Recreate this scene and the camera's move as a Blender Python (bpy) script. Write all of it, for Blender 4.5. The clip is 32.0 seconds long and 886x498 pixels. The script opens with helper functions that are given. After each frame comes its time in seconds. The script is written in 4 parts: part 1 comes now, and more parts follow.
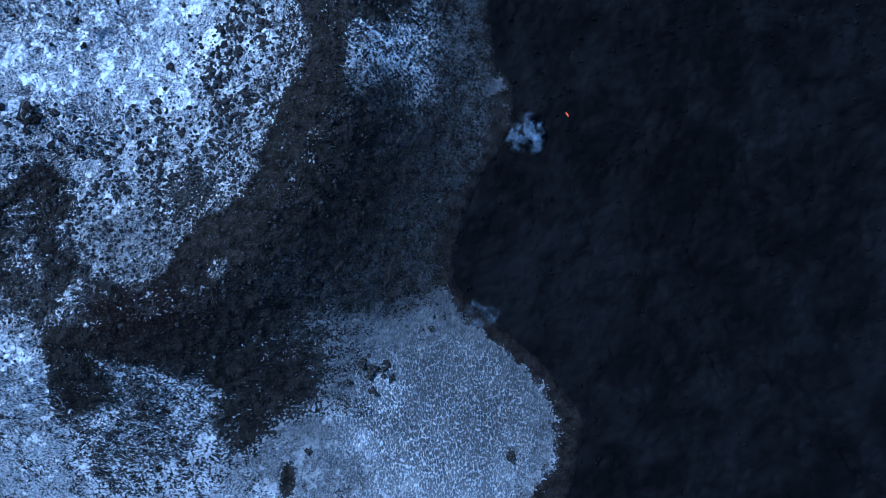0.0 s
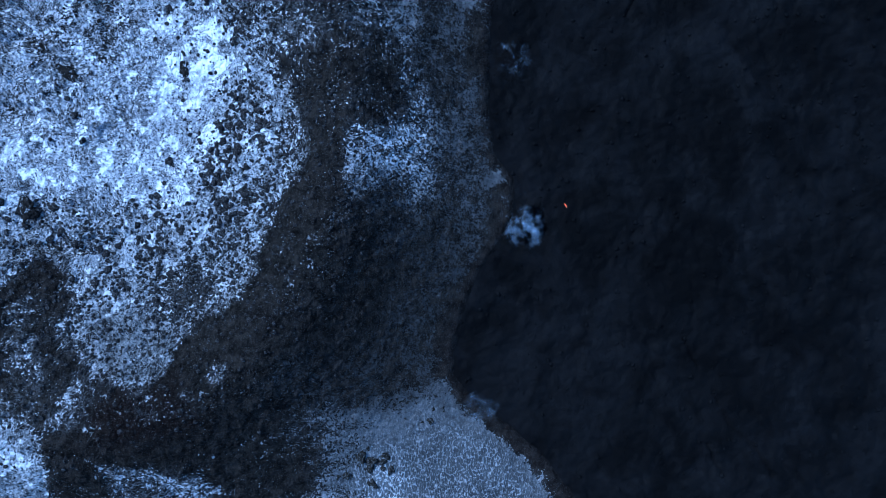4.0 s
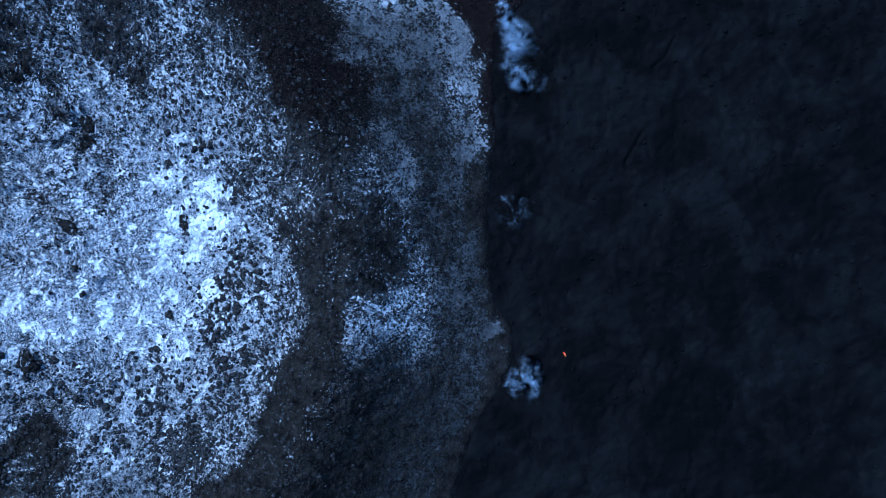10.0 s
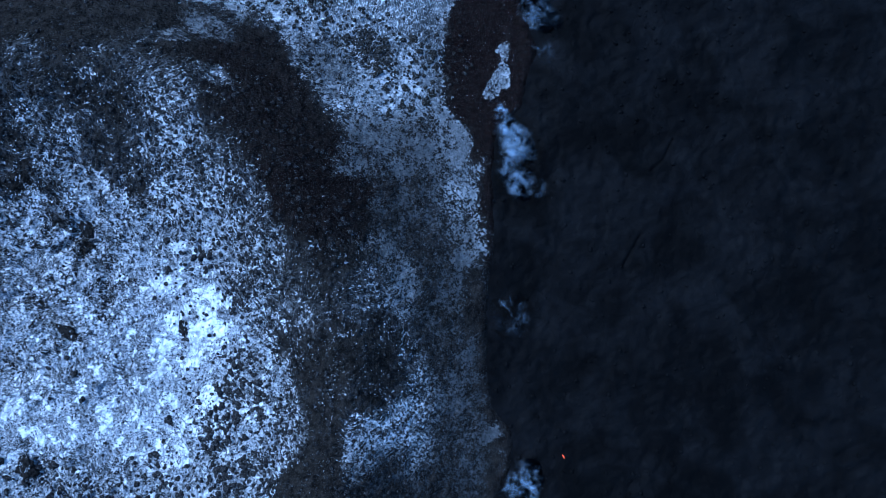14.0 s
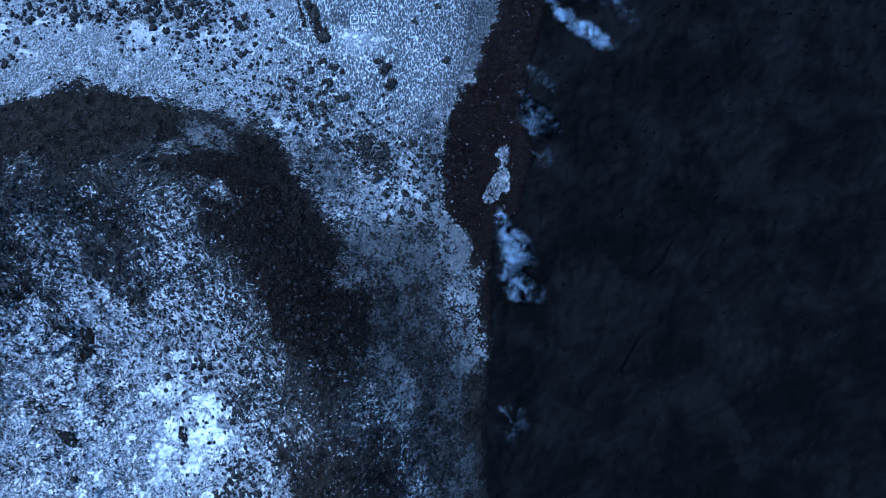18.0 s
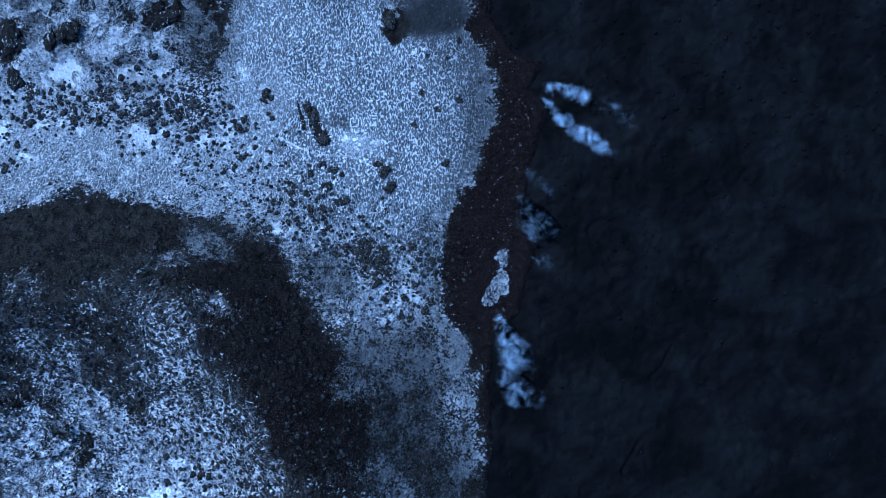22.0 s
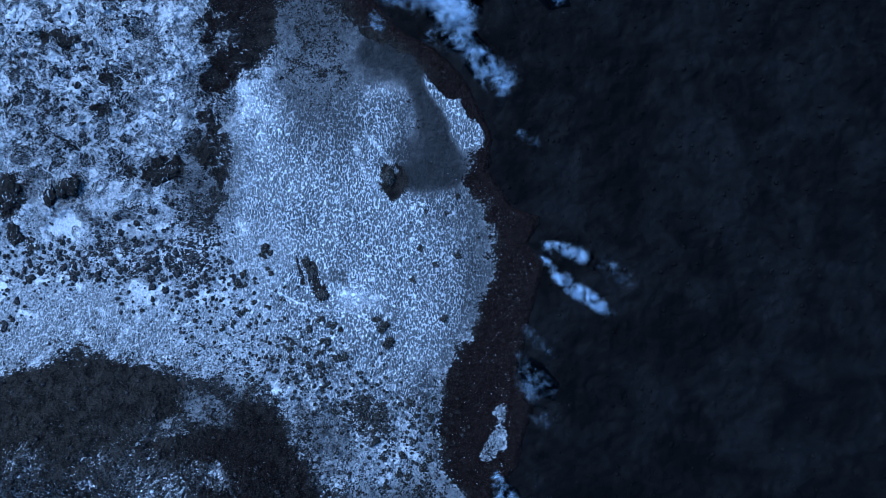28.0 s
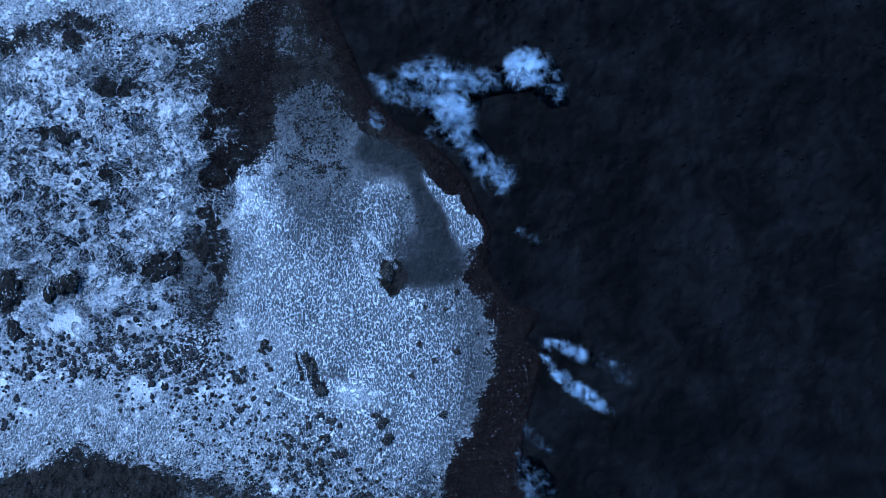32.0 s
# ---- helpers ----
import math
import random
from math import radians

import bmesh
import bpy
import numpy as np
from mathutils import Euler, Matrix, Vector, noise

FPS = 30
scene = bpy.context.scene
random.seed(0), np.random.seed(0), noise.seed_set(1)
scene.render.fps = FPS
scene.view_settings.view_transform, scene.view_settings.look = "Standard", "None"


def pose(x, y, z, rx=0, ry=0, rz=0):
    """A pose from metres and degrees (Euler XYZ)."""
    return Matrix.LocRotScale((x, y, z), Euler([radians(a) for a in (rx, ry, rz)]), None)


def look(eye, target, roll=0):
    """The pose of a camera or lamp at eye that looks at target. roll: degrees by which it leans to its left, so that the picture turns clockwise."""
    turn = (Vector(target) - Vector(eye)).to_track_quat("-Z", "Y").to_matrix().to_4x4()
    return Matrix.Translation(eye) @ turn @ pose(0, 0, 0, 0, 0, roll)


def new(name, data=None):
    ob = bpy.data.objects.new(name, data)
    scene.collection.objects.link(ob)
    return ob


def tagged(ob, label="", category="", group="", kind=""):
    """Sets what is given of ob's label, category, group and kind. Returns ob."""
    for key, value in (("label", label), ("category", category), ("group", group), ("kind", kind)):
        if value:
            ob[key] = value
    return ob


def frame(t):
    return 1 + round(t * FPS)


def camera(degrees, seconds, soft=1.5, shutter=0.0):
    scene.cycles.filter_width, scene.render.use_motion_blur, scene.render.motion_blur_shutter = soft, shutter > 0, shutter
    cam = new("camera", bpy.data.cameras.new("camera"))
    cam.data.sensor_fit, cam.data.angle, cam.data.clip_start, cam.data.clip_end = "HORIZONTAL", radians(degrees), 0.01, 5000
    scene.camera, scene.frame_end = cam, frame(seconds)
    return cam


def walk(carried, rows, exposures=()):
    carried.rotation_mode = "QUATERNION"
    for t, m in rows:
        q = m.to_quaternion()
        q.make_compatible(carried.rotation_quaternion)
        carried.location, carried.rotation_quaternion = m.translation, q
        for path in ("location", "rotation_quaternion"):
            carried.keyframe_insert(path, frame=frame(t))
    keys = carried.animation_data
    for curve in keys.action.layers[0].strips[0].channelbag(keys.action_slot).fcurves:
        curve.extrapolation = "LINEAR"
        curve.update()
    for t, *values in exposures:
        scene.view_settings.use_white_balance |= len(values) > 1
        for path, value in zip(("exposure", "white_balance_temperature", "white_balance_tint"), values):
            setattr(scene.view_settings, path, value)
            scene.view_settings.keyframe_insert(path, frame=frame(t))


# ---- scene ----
cam = camera(74.0, 32.0, soft=0.5)
METRES, EYE, TILT, LEAN, TURN = 137.0, 104.0, -90.0, 0.0, 0.0
EXPO = [(0.0, 1.08, 4050, 5), (32.0, 1.08, 4050, 5)]
ROWS = [
    (0.0, 0.0, 0.0, 0.0, 0.0, 0.0, -0.0),
    (0.5, 0.0, -0.0002, 0.0134, -0.02, 0.02, 0.02),
    (1.0, 0.0001, -0.0002, 0.0272, -0.02, 0.02, 0.02),
    (1.5, 0.0006, -0.0003, 0.0413, -0.01, 0.01, 0.05),
    (2.0, 0.0006, -0.0005, 0.0553, -0.01, 0.03, 0.06),
    (2.5, 0.0011, -0.0005, 0.0699, 0.01, 0.0, 0.07),
    (3.0, 0.0016, -0.0005, 0.0847, 0.04, -0.01, 0.09),
    (3.5, 0.0015, -0.0008, 0.099, -0.0, 0.03, 0.11),
    (5.5, 0.0026, -0.0013, 0.1594, 0.01, 0.01, 0.13),
    (6.0, 0.0027, -0.0015, 0.175, 0.01, -0.03, 0.13),
    (6.5, 0.0029, -0.0017, 0.1902, 0.01, 0.0, 0.13),
    (7.0, 0.003, -0.0019, 0.2053, 0.01, 0.03, 0.14),
    (7.5, 0.0032, -0.0019, 0.2213, 0.02, -0.02, 0.15),
    (8.0, 0.003, -0.0024, 0.2365, -0.01, 0.01, 0.16),
    (8.5, 0.0033, -0.0024, 0.2521, 0.01, 0.02, 0.16),
    (9.0, 0.0036, -0.0024, 0.2679, 0.04, 0.04, 0.16),
    (9.5, 0.0038, -0.0025, 0.2839, 0.05, 0.02, 0.16),
    (10.0, 0.004, -0.0027, 0.2994, 0.06, 0.05, 0.17),
    (10.5, 0.004, -0.003, 0.3155, 0.04, 0.04, 0.17),
    (11.0, 0.0045, -0.003, 0.3312, 0.06, 0.05, 0.18),
    (11.5, 0.0045, -0.0033, 0.347, 0.05, 0.07, 0.19),
    (12.0, 0.0047, -0.0034, 0.3629, 0.06, 0.1, 0.19),
    (12.5, 0.0047, -0.0037, 0.3792, 0.04, 0.08, 0.18),
    (13.0, 0.0049, -0.0039, 0.3952, 0.04, 0.09, 0.18),
    (13.5, 0.0049, -0.0041, 0.4112, 0.03, 0.1, 0.17),
    (14.0, 0.0052, -0.0043, 0.4271, 0.03, 0.13, 0.17),
    (14.5, 0.0053, -0.0045, 0.4433, 0.02, 0.13, 0.16),
    (16.5, 0.0062, -0.0053, 0.5078, 0.06, 0.19, 0.15),
    (17.0, 0.0065, -0.0053, 0.5241, 0.09, 0.18, 0.13),
    (17.5, 0.0063, -0.0056, 0.5406, 0.06, 0.15, 0.12),
    (18.0, 0.0066, -0.0057, 0.5565, 0.08, 0.18, 0.1),
    (18.5, 0.0066, -0.0061, 0.5726, 0.06, 0.18, 0.09),
    (19.0, 0.0071, -0.006, 0.5886, 0.1, 0.19, 0.08),
    (19.5, 0.0072, -0.0061, 0.6049, 0.1, 0.18, 0.06),
    (20.0, 0.0074, -0.0065, 0.6208, 0.09, 0.2, 0.05),
    (20.5, 0.0075, -0.0066, 0.637, 0.09, 0.21, 0.04),
    (21.0, 0.0077, -0.007, 0.6529, 0.09, 0.23, 0.04),
    (21.5, 0.0079, -0.0071, 0.669, 0.11, 0.24, 0.02),
    (22.0, 0.0081, -0.0074, 0.6852, 0.11, 0.24, 0.01),
    (22.5, 0.0084, -0.0074, 0.7015, 0.14, 0.25, -0.01),
    (23.0, 0.0087, -0.0075, 0.7179, 0.15, 0.24, -0.02),
    (23.5, 0.0091, -0.0076, 0.734, 0.16, 0.25, -0.02),
    (24.0, 0.0092, -0.0081, 0.7499, 0.14, 0.3, -0.04),
    (24.5, 0.0094, -0.0083, 0.7666, 0.15, 0.27, -0.04),
    (25.0, 0.0094, -0.0086, 0.7826, 0.14, 0.3, -0.04),
    (25.5, 0.0093, -0.009, 0.799, 0.12, 0.31, -0.05),
    (27.5, 0.0106, -0.0099, 0.8639, 0.16, 0.35, -0.08),
    (28.0, 0.0108, -0.01, 0.8798, 0.17, 0.35, -0.09),
    (28.5, 0.0112, -0.0101, 0.8953, 0.18, 0.37, -0.09),
    (29.0, 0.0115, -0.0102, 0.9108, 0.19, 0.36, -0.09),
    (29.5, 0.0116, -0.0105, 0.9261, 0.18, 0.38, -0.1),
    (30.0, 0.0119, -0.0106, 0.9412, 0.21, 0.38, -0.1),
    (30.5, 0.012, -0.0107, 0.956, 0.2, 0.4, -0.11),
    (31.0, 0.0122, -0.0108, 0.9706, 0.22, 0.42, -0.08),
    (31.5, 0.0126, -0.0108, 0.9852, 0.25, 0.44, -0.07),
    (32.0, 0.0129, -0.0109, 0.9998, 0.27, 0.46, -0.06),
]
walk(cam, [(t, pose(0, 0, EYE, TILT, LEAN, TURN) @ pose(METRES * x, METRES * y, METRES * z, 90 + pitch, roll, yaw)) for t, x, y, z, yaw, pitch, roll in ROWS],
     exposures=EXPO)

# ---- light: blue dusk under an even sky ----
SUN_ELEVATION, SUN_TURN = 48.0, 305.0
world = bpy.data.worlds.new("dusk_sky")
scene.world = world
world.use_nodes = True
wn = world.node_tree
sky = wn.nodes.new("ShaderNodeTexSky")
sky.sky_type, sky.sun_disc = "NISHITA", False
sky.sun_elevation, sky.sun_rotation = radians(SUN_ELEVATION), radians(SUN_TURN)
wn.links.new(sky.outputs[0], wn.nodes["Background"].inputs[0])
wn.nodes["Background"].inputs[1].default_value = 0.10
sun = new("sun", bpy.data.lights.new("sun", "SUN"))
sun.data.energy, sun.data.angle, sun.data.color = 2.1, radians(10), (1.0, 0.95, 0.9)
sun.matrix_world = look((0, 0, 60), (math.sin(radians(SUN_TURN)) * -60, math.cos(radians(SUN_TURN)) * -60, 60 - 60 * math.tan(radians(SUN_ELEVATION))))


# ---- smooth noise on arrays of points ----
def lattice(ix, iy, seed):
    n = (ix.astype(np.int64) * 374761393 + iy.astype(np.int64) * 668265263 + seed * 1442695041) & 0xFFFFFFFF
    n = ((n ^ (n >> 13)) * 1274126177) & 0xFFFFFFFF
    return ((n ^ (n >> 16)) & 0xFFFF) / 65535.0


def value_noise(x, y, seed):
    ix, iy = np.floor(x), np.floor(y)
    fx, fy = x - ix, y - iy
    fx, fy = fx * fx * (3 - 2 * fx), fy * fy * (3 - 2 * fy)
    a, b = lattice(ix, iy, seed), lattice(ix + 1, iy, seed)
    c, d = lattice(ix, iy + 1, seed), lattice(ix + 1, iy + 1, seed)
    return (a + (b - a) * fx) * (1 - fy) + (c + (d - c) * fx) * fy - 0.5


def fbm(x, y, size, octaves, seed):
    total, weight = 0.0, 0.55
    for k in range(octaves):
        f = 2.03 ** k / size
        a = 0.6 * k + seed
        u, v = x * math.cos(a) - y * math.sin(a), x * math.sin(a) + y * math.cos(a)
        total = total + weight * value_noise(u * f + 7.3 * k, v * f - 3.1 * k, seed + k)
        weight *= 0.52
    return total


def step(low, high, v):
    s = np.clip((v - low) / (high - low), 0, 1)
    return s * s * (3 - 2 * s)


# ---- the plan: an old crater ring, a snow plain, a young flow beside them ----
CRATER = (-62.0, 40.0)
RING = ((0, 20, 32, 40, 46.5, 50, 55, 62, 70, 80), (5.4, 5.4, 9.8, 13.0, 17.2, 17.0, 12.8, 8.3, 5.0, 3.4))
# where the snow ends towards the flow, from south to north
SNOW_EDGE = [(16.1, -54.1), (17.0, -43.4), (17.5, -40.5), (19.9, -34.7), (20.9, -28.9), (17.5, -24.1), (14.1, -19.7), (9.3, -15.4), (4.9, -11.5), (0.8, -5.7), (1.1, -0.9), (2.7, 4.9),
             (5.3, 12.0), (8.2, 16.4), (10.4, 21.6), (10.6, 27.4), (7.4, 31.5), (6.7, 38.0), (6.7, 41.5), (6.6, 56.0), (6.9, 47.4), (6.8, 60.7), (5.9, 72.3), (5.2, 79.7),
             (2.3, 83.1), (2.0, 87.7), (0.8, 97.5), (3.2, 101.4), (6.8, 107.3), (9.1, 114.1), (10.8, 122.9), (10.5, 119.9), (8.7, 128.2), (6.0, 131.7), (-1.1, 133.8),
             (-1.9, 141.8), (-2.6, 146.7), (-0.9, 151.6), (-3.5, 155.1), (-10.9, 160.0), (-15.4, 164.9), (-17.1, 170.4), (-19.3, 176.3), (-22.8, 181.2), (-24.8, 189.2)]
# the margin of the flow
FLOW_EDGE = [(20.9, -54.1), (20.9, -43.4), (22.0, -37.6), (23.8, -29.4), (19.9, -24.1), (16.1, -19.2), (11.7, -15.4), (6.2, -11.5), (1.1, -5.7), (1.5, -0.9), (3.1, 4.9),
             (5.9, 12.0), (9.0, 16.4), (11.6, 21.7), (11.7, 27.4), (8.4, 31.5), (7.4, 38.1), (7.3, 41.6), (7.1, 56.0), (7.4, 47.3), (7.2, 60.7), (7.1, 72.4), (8.1, 79.7),
             (12.0, 83.1), (14.6, 93.6), (12.7, 99.4), (13.0, 103.3), (14.6, 111.2), (17.1, 119.0), (16.1, 126.8), (13.9, 121.9), (11.4, 128.2), (6.8, 135.0),
             (7.8, 140.4), (5.0, 146.7), (1.9, 152.1), (-2.6, 156.1), (-8.0, 159.0), (-13.4, 164.9), (-16.1, 170.4), (-18.4, 176.3), (-21.6, 181.2), (-23.8, 189.2)]


def edge_at(points, y):
    ys, xs = np.array([p[1] for p in points]), np.array([p[0] for p in points])
    order = np.argsort(ys)
    return np.interp(y, ys[order], xs[order])


def ring_radius(x, y):
    dx, dy = x - CRATER[0], y - CRATER[1]
    r = np.hypot(dx, dy) + 1e-6
    return r * 48.5 / (48.5 + 7 * np.maximum(0, -dy / r) ** 2)


def broad_height(x, y):
    r = ring_radius(x, y)
    h = sum(np.interp(r + d, *RING) for d in (-3, -1.5, 0, 1.5, 3)) / 5
    return h + 1.1 * fbm(x, y, 24, 3, 5) * step(90, 70, r) + 0.7 * fbm(x, y, 60, 2, 9)


def axis(low, high, pitch, reach):
    """Even steps between low and high, ever wider ones out to the reach."""
    core = list(np.arange(low, high + pitch / 2, pitch))
    out, gap, at = [], pitch, 0.0
    while at < reach:
        gap *= 1.45
        at += gap
        out.append(at)
    return np.array([low - v for v in reversed(out)] + core + [core[-1] + v for v in out])


def sheet(name, xs, ys, z, fields):
    """A grid mesh over xs by ys with heights z and named values on its vertices."""
    nx, ny = len(xs), len(ys)
    X, Y = np.meshgrid(xs, ys)
    co = np.stack([X, Y, z], -1).reshape(-1, 3).astype(np.float32)
    i = (np.arange(ny - 1)[:, None] * nx + np.arange(nx - 1)[None]).ravel()
    quads = np.stack([i, i + 1, i + nx + 1, i + nx], -1).astype(np.int32).ravel()
    me = bpy.data.meshes.new(name)
    me.vertices.add(nx * ny)
    me.vertices.foreach_set("co", co.ravel())
    me.loops.add(len(quads))
    me.loops.foreach_set("vertex_index", quads)
    me.polygons.add(len(i))
    me.polygons.foreach_set("loop_start", np.arange(0, len(quads), 4, dtype=np.int32))
    me.update(calc_edges=True)
    me.polygons.foreach_set("use_smooth", np.ones(len(i), dtype=bool))
    for key, value in fields.items():
        at = me.attributes.new(key, "FLOAT", "POINT")
        at.data.foreach_set("value", np.broadcast_to(value, X.shape).astype(np.float32).ravel())
    return me


# ---- node helpers ----
class Nodes:
    def __init__(self, name):
        self.mat = bpy.data.materials.new(name)
        self.mat.use_nodes = True
        self.tree = self.mat.node_tree
        self.bsdf = self.tree.nodes["Principled BSDF"]
        self.out = self.tree.nodes["Material Output"]
        self.place = self.tree.nodes.new("ShaderNodeNewGeometry").outputs["Position"]

    def put(self, socket, v):
        if isinstance(v, bpy.types.NodeSocket):
            self.tree.links.new(v, socket)
        elif hasattr(v, "__len__") and len(v) == 3 and socket.type == "RGBA":
            socket.default_value = (*v, 1)
        else:
            socket.default_value = v

    def math(self, op, a, b=0.0, c=0.0, clamp=False):
        n = self.tree.nodes.new("ShaderNodeMath")
        n.operation, n.use_clamp = op, clamp
        for s, v in zip(n.inputs, (a, b, c)):
            self.put(s, v)
        return n.outputs[0]

    def noise(self, size, detail=4.0, rough=0.55, warp=0.0, stretch=None):
        n = self.tree.nodes.new("ShaderNodeTexNoise")
        n.inputs["Scale"].default_value = 1.0 / size
        n.inputs["Detail"].default_value, n.inputs["Roughness"].default_value = detail, rough
        n.inputs["Distortion"].default_value = warp
        self.put(n.inputs["Vector"], self.scaled(stretch) if stretch else self.place)
        return n.outputs["Fac"]

    def scaled(self, stretch):
        m = self.tree.nodes.new("ShaderNodeMapping")
        self.put(m.inputs["Vector"], self.place)
        m.inputs["Scale"].default_value = stretch[:3]
        m.inputs["Rotation"].default_value = (0, 0, radians(stretch[3]))
        return m.outputs[0]

    def cells(self, size, feature="F1", vector=None, rnd=1.0):
        n = self.tree.nodes.new("ShaderNodeTexVoronoi")
        n.feature = feature
        n.inputs["Scale"].default_value, n.inputs["Randomness"].default_value = 1.0 / size, rnd
        self.put(n.inputs["Vector"], vector or self.place)
        return n.outputs["Distance"]

    def cell_chance(self, size, vector=None):
        """One random number for each cell of the same size."""
        n = self.tree.nodes.new("ShaderNodeTexVoronoi")
        n.inputs["Scale"].default_value = 1.0 / size
        self.put(n.inputs["Vector"], vector or self.place)
        s = self.tree.nodes.new("ShaderNodeSeparateColor")
        self.put(s.inputs[0], n.outputs["Color"])
        return s.outputs[0]

    def field(self, key):
        n = self.tree.nodes.new("ShaderNodeAttribute")
        n.attribute_name = key
        return n.outputs["Fac"]

    def ramp(self, v, low, high, a=0.0, b=1.0):
        n = self.tree.nodes.new("ShaderNodeMapRange")
        n.interpolation_type = "SMOOTHSTEP"
        for s, w in zip(n.inputs, (v, low, high, a, b)):
            self.put(s, w)
        return n.outputs[0]

    def mix(self, f, a, b):
        n = self.tree.nodes.new("ShaderNodeMix")
        n.data_type = "RGBA"
        self.put(n.inputs[0], f), self.put(n.inputs[6], a), self.put(n.inputs[7], b)
        return n.outputs[2]

    def bump(self, height, distance, strength=1.0):
        n = self.tree.nodes.new("ShaderNodeBump")
        n.inputs["Strength"].default_value, n.inputs["Distance"].default_value = strength, distance
        self.put(n.inputs["Height"], height)
        self.put(self.bsdf.inputs["Normal"], n.outputs[0])

    def finish(self, colour, rough, gloss=0.3):
        self.put(self.bsdf.inputs["Base Color"], colour)
        self.put(self.bsdf.inputs["Roughness"], rough)
        self.put(self.bsdf.inputs["Specular IOR Level"], gloss)
        return self.mat


def ground_material():
    """Snow that lies broken over moss, ash and rubble. cover: how much snow; ash_and_shade: dust on it, and a hummock's
    painted shadow;
    tussock: wind-ribbed plain; rubble: broken crust under it; slabs: plates of old lava."""
    n = Nodes("snowy_ground")
    cover, ash_and_shade, tussock, brown, relief, rubble, slabs = (n.field(k) for k in ("cover", "ash_and_shade", "tussock", "brown", "relief", "rubble", "slabs"))
    centred = lambda v: n.math("SUBTRACT", v, 0.5)
    line = lambda v, width: n.ramp(n.math("ABSOLUTE", centred(v)), 0.0, width, 1.0, 0.0)
    times = lambda a, b: n.math("MULTIPLY", a, b)
    most = lambda a, b: n.math("MAXIMUM", a, b)
    less = lambda v: n.math("SUBTRACT", 1.0, v)
    # plates of old crust
    drawn = n.tree.nodes.new("ShaderNodeVectorMath")
    drawn.operation = "MULTIPLY_ADD"
    stir = n.tree.nodes.new("ShaderNodeTexNoise")
    stir.inputs["Scale"].default_value, stir.inputs["Detail"].default_value = 0.6, 5.0
    n.put(stir.inputs["Vector"], n.place)
    n.put(drawn.inputs[0], stir.outputs["Color"])
    drawn.inputs[1].default_value = (3.0, 3.0, 3.0)
    n.put(drawn.inputs[2], n.place)
    chance = n.cell_chance(2.4, drawn.outputs[0])
    # where the snow lies
    patch = times(centred(n.noise(2.6, 6, 0.6, 0.5)), n.ramp(cover, 0.45, 0.8, 0.75, 1.25))
    patch = n.math("MULTIPLY_ADD", centred(n.noise(0.50, 4, 0.66, 0.5)), 1.4, patch)
    patch = n.math("MULTIPLY_ADD", centred(n.noise(0.21, 3, 0.7, 0.3)), 1.05, patch)
    patch = n.math("MULTIPLY_ADD", relief, -0.45, patch)
    lie = n.math("ADD", cover, patch)
    snow = n.ramp(lie, 0.530, 0.552)
    # crevices as dark snowless lines, putting the relief's shade into the colour
    crevice_shade = times(line(n.noise(4.1, 7, 0.66, 0.5), 0.022), n.ramp(rubble, 0.4, 0.9))
    crevice_shade = most(crevice_shade, times(line(n.noise(1.7, 6, 0.66, 0.7), 0.024), times(rubble, n.ramp(n.noise(5.0, 3, 0.6), 0.46, 0.56))))
    # clasts that poke through, fewer where the snow is deep
    clast = n.ramp(n.cells(0.46), 0.36, 0.32)
    clast = times(clast, n.ramp(n.math("ADD", n.cell_chance(0.46), times(cover, 0.55)), 0.82, 0.81))
    clast = times(clast, n.ramp(n.noise(3.0, 3, 0.6), 0.44, 0.54))
    clast = times(clast, times(n.ramp(rubble, 0.2, 0.45), less(tussock)))
    plate = times(n.ramp(chance, 0.30, 0.27), times(slabs, n.ramp(n.noise(0.5, 4, 0.66), 0.40, 0.43)))
    hole = most(most(crevice_shade, clast), plate)
    threads = most(line(n.noise(1.2, 5, 0.6, 1.0), 0.020), line(n.noise(2.6, 6, 0.62, 1.3), 0.012))
    seam = times(n.ramp(n.cells(2.4, "DISTANCE_TO_EDGE", drawn.outputs[0]), 0.02, 0.06, 1.0, 0.0), n.ramp(n.noise(0.9, 4, 0.6), 0.45, 0.52))
    threads = times(most(threads, seam), most(slabs, times(times(rubble, less(tussock)), 0.6)))
    threads = times(threads, n.ramp(cover, 0.3, 0.5))
    snow = most(times(snow, less(hole)), threads)
    # granular crust, and pure drifts that fill the hollows
    grit = n.ramp(n.noise(0.34, 4, 0.74, 0.4), 0.45, 0.55)
    crust = n.mix(grit, (0.04, 0.042, 0.045), (0.40, 0.41, 0.42))
    crust = n.mix(n.ramp(n.noise(1.3, 5, 0.62, 0.4), 0.50, 0.56, 0.0, 0.5), crust, (0.34, 0.35, 0.36))
    # on the old plates: bare, granular and washed over with snow
    wash = n.noise(2.4, 8, 0.66, 0.7)
    worn = n.mix(n.ramp(wash, 0.435, 0.45), n.mix(grit, (0.012, 0.012, 0.013), (0.07, 0.071, 0.072)), n.mix(grit, (0.05, 0.052, 0.055), (0.50, 0.51, 0.52)))
    worn = n.mix(n.ramp(wash, 0.545, 0.56), worn, n.mix(grit, (0.24, 0.25, 0.26), (0.74, 0.75, 0.76)))
    crust = n.mix(slabs, crust, worn)
    fill = n.math("MULTIPLY_ADD", cover, 0.16, times(n.noise(3.2, 8, 0.62, 0.5), 1.0))
    fill = n.math("MULTIPLY_ADD", centred(n.noise(0.6, 4, 0.66)), 0.30, fill)
    drift = n.ramp(fill, 0.698, 0.708)
    drift = most(drift, n.ramp(cover, 1.18, 1.25))
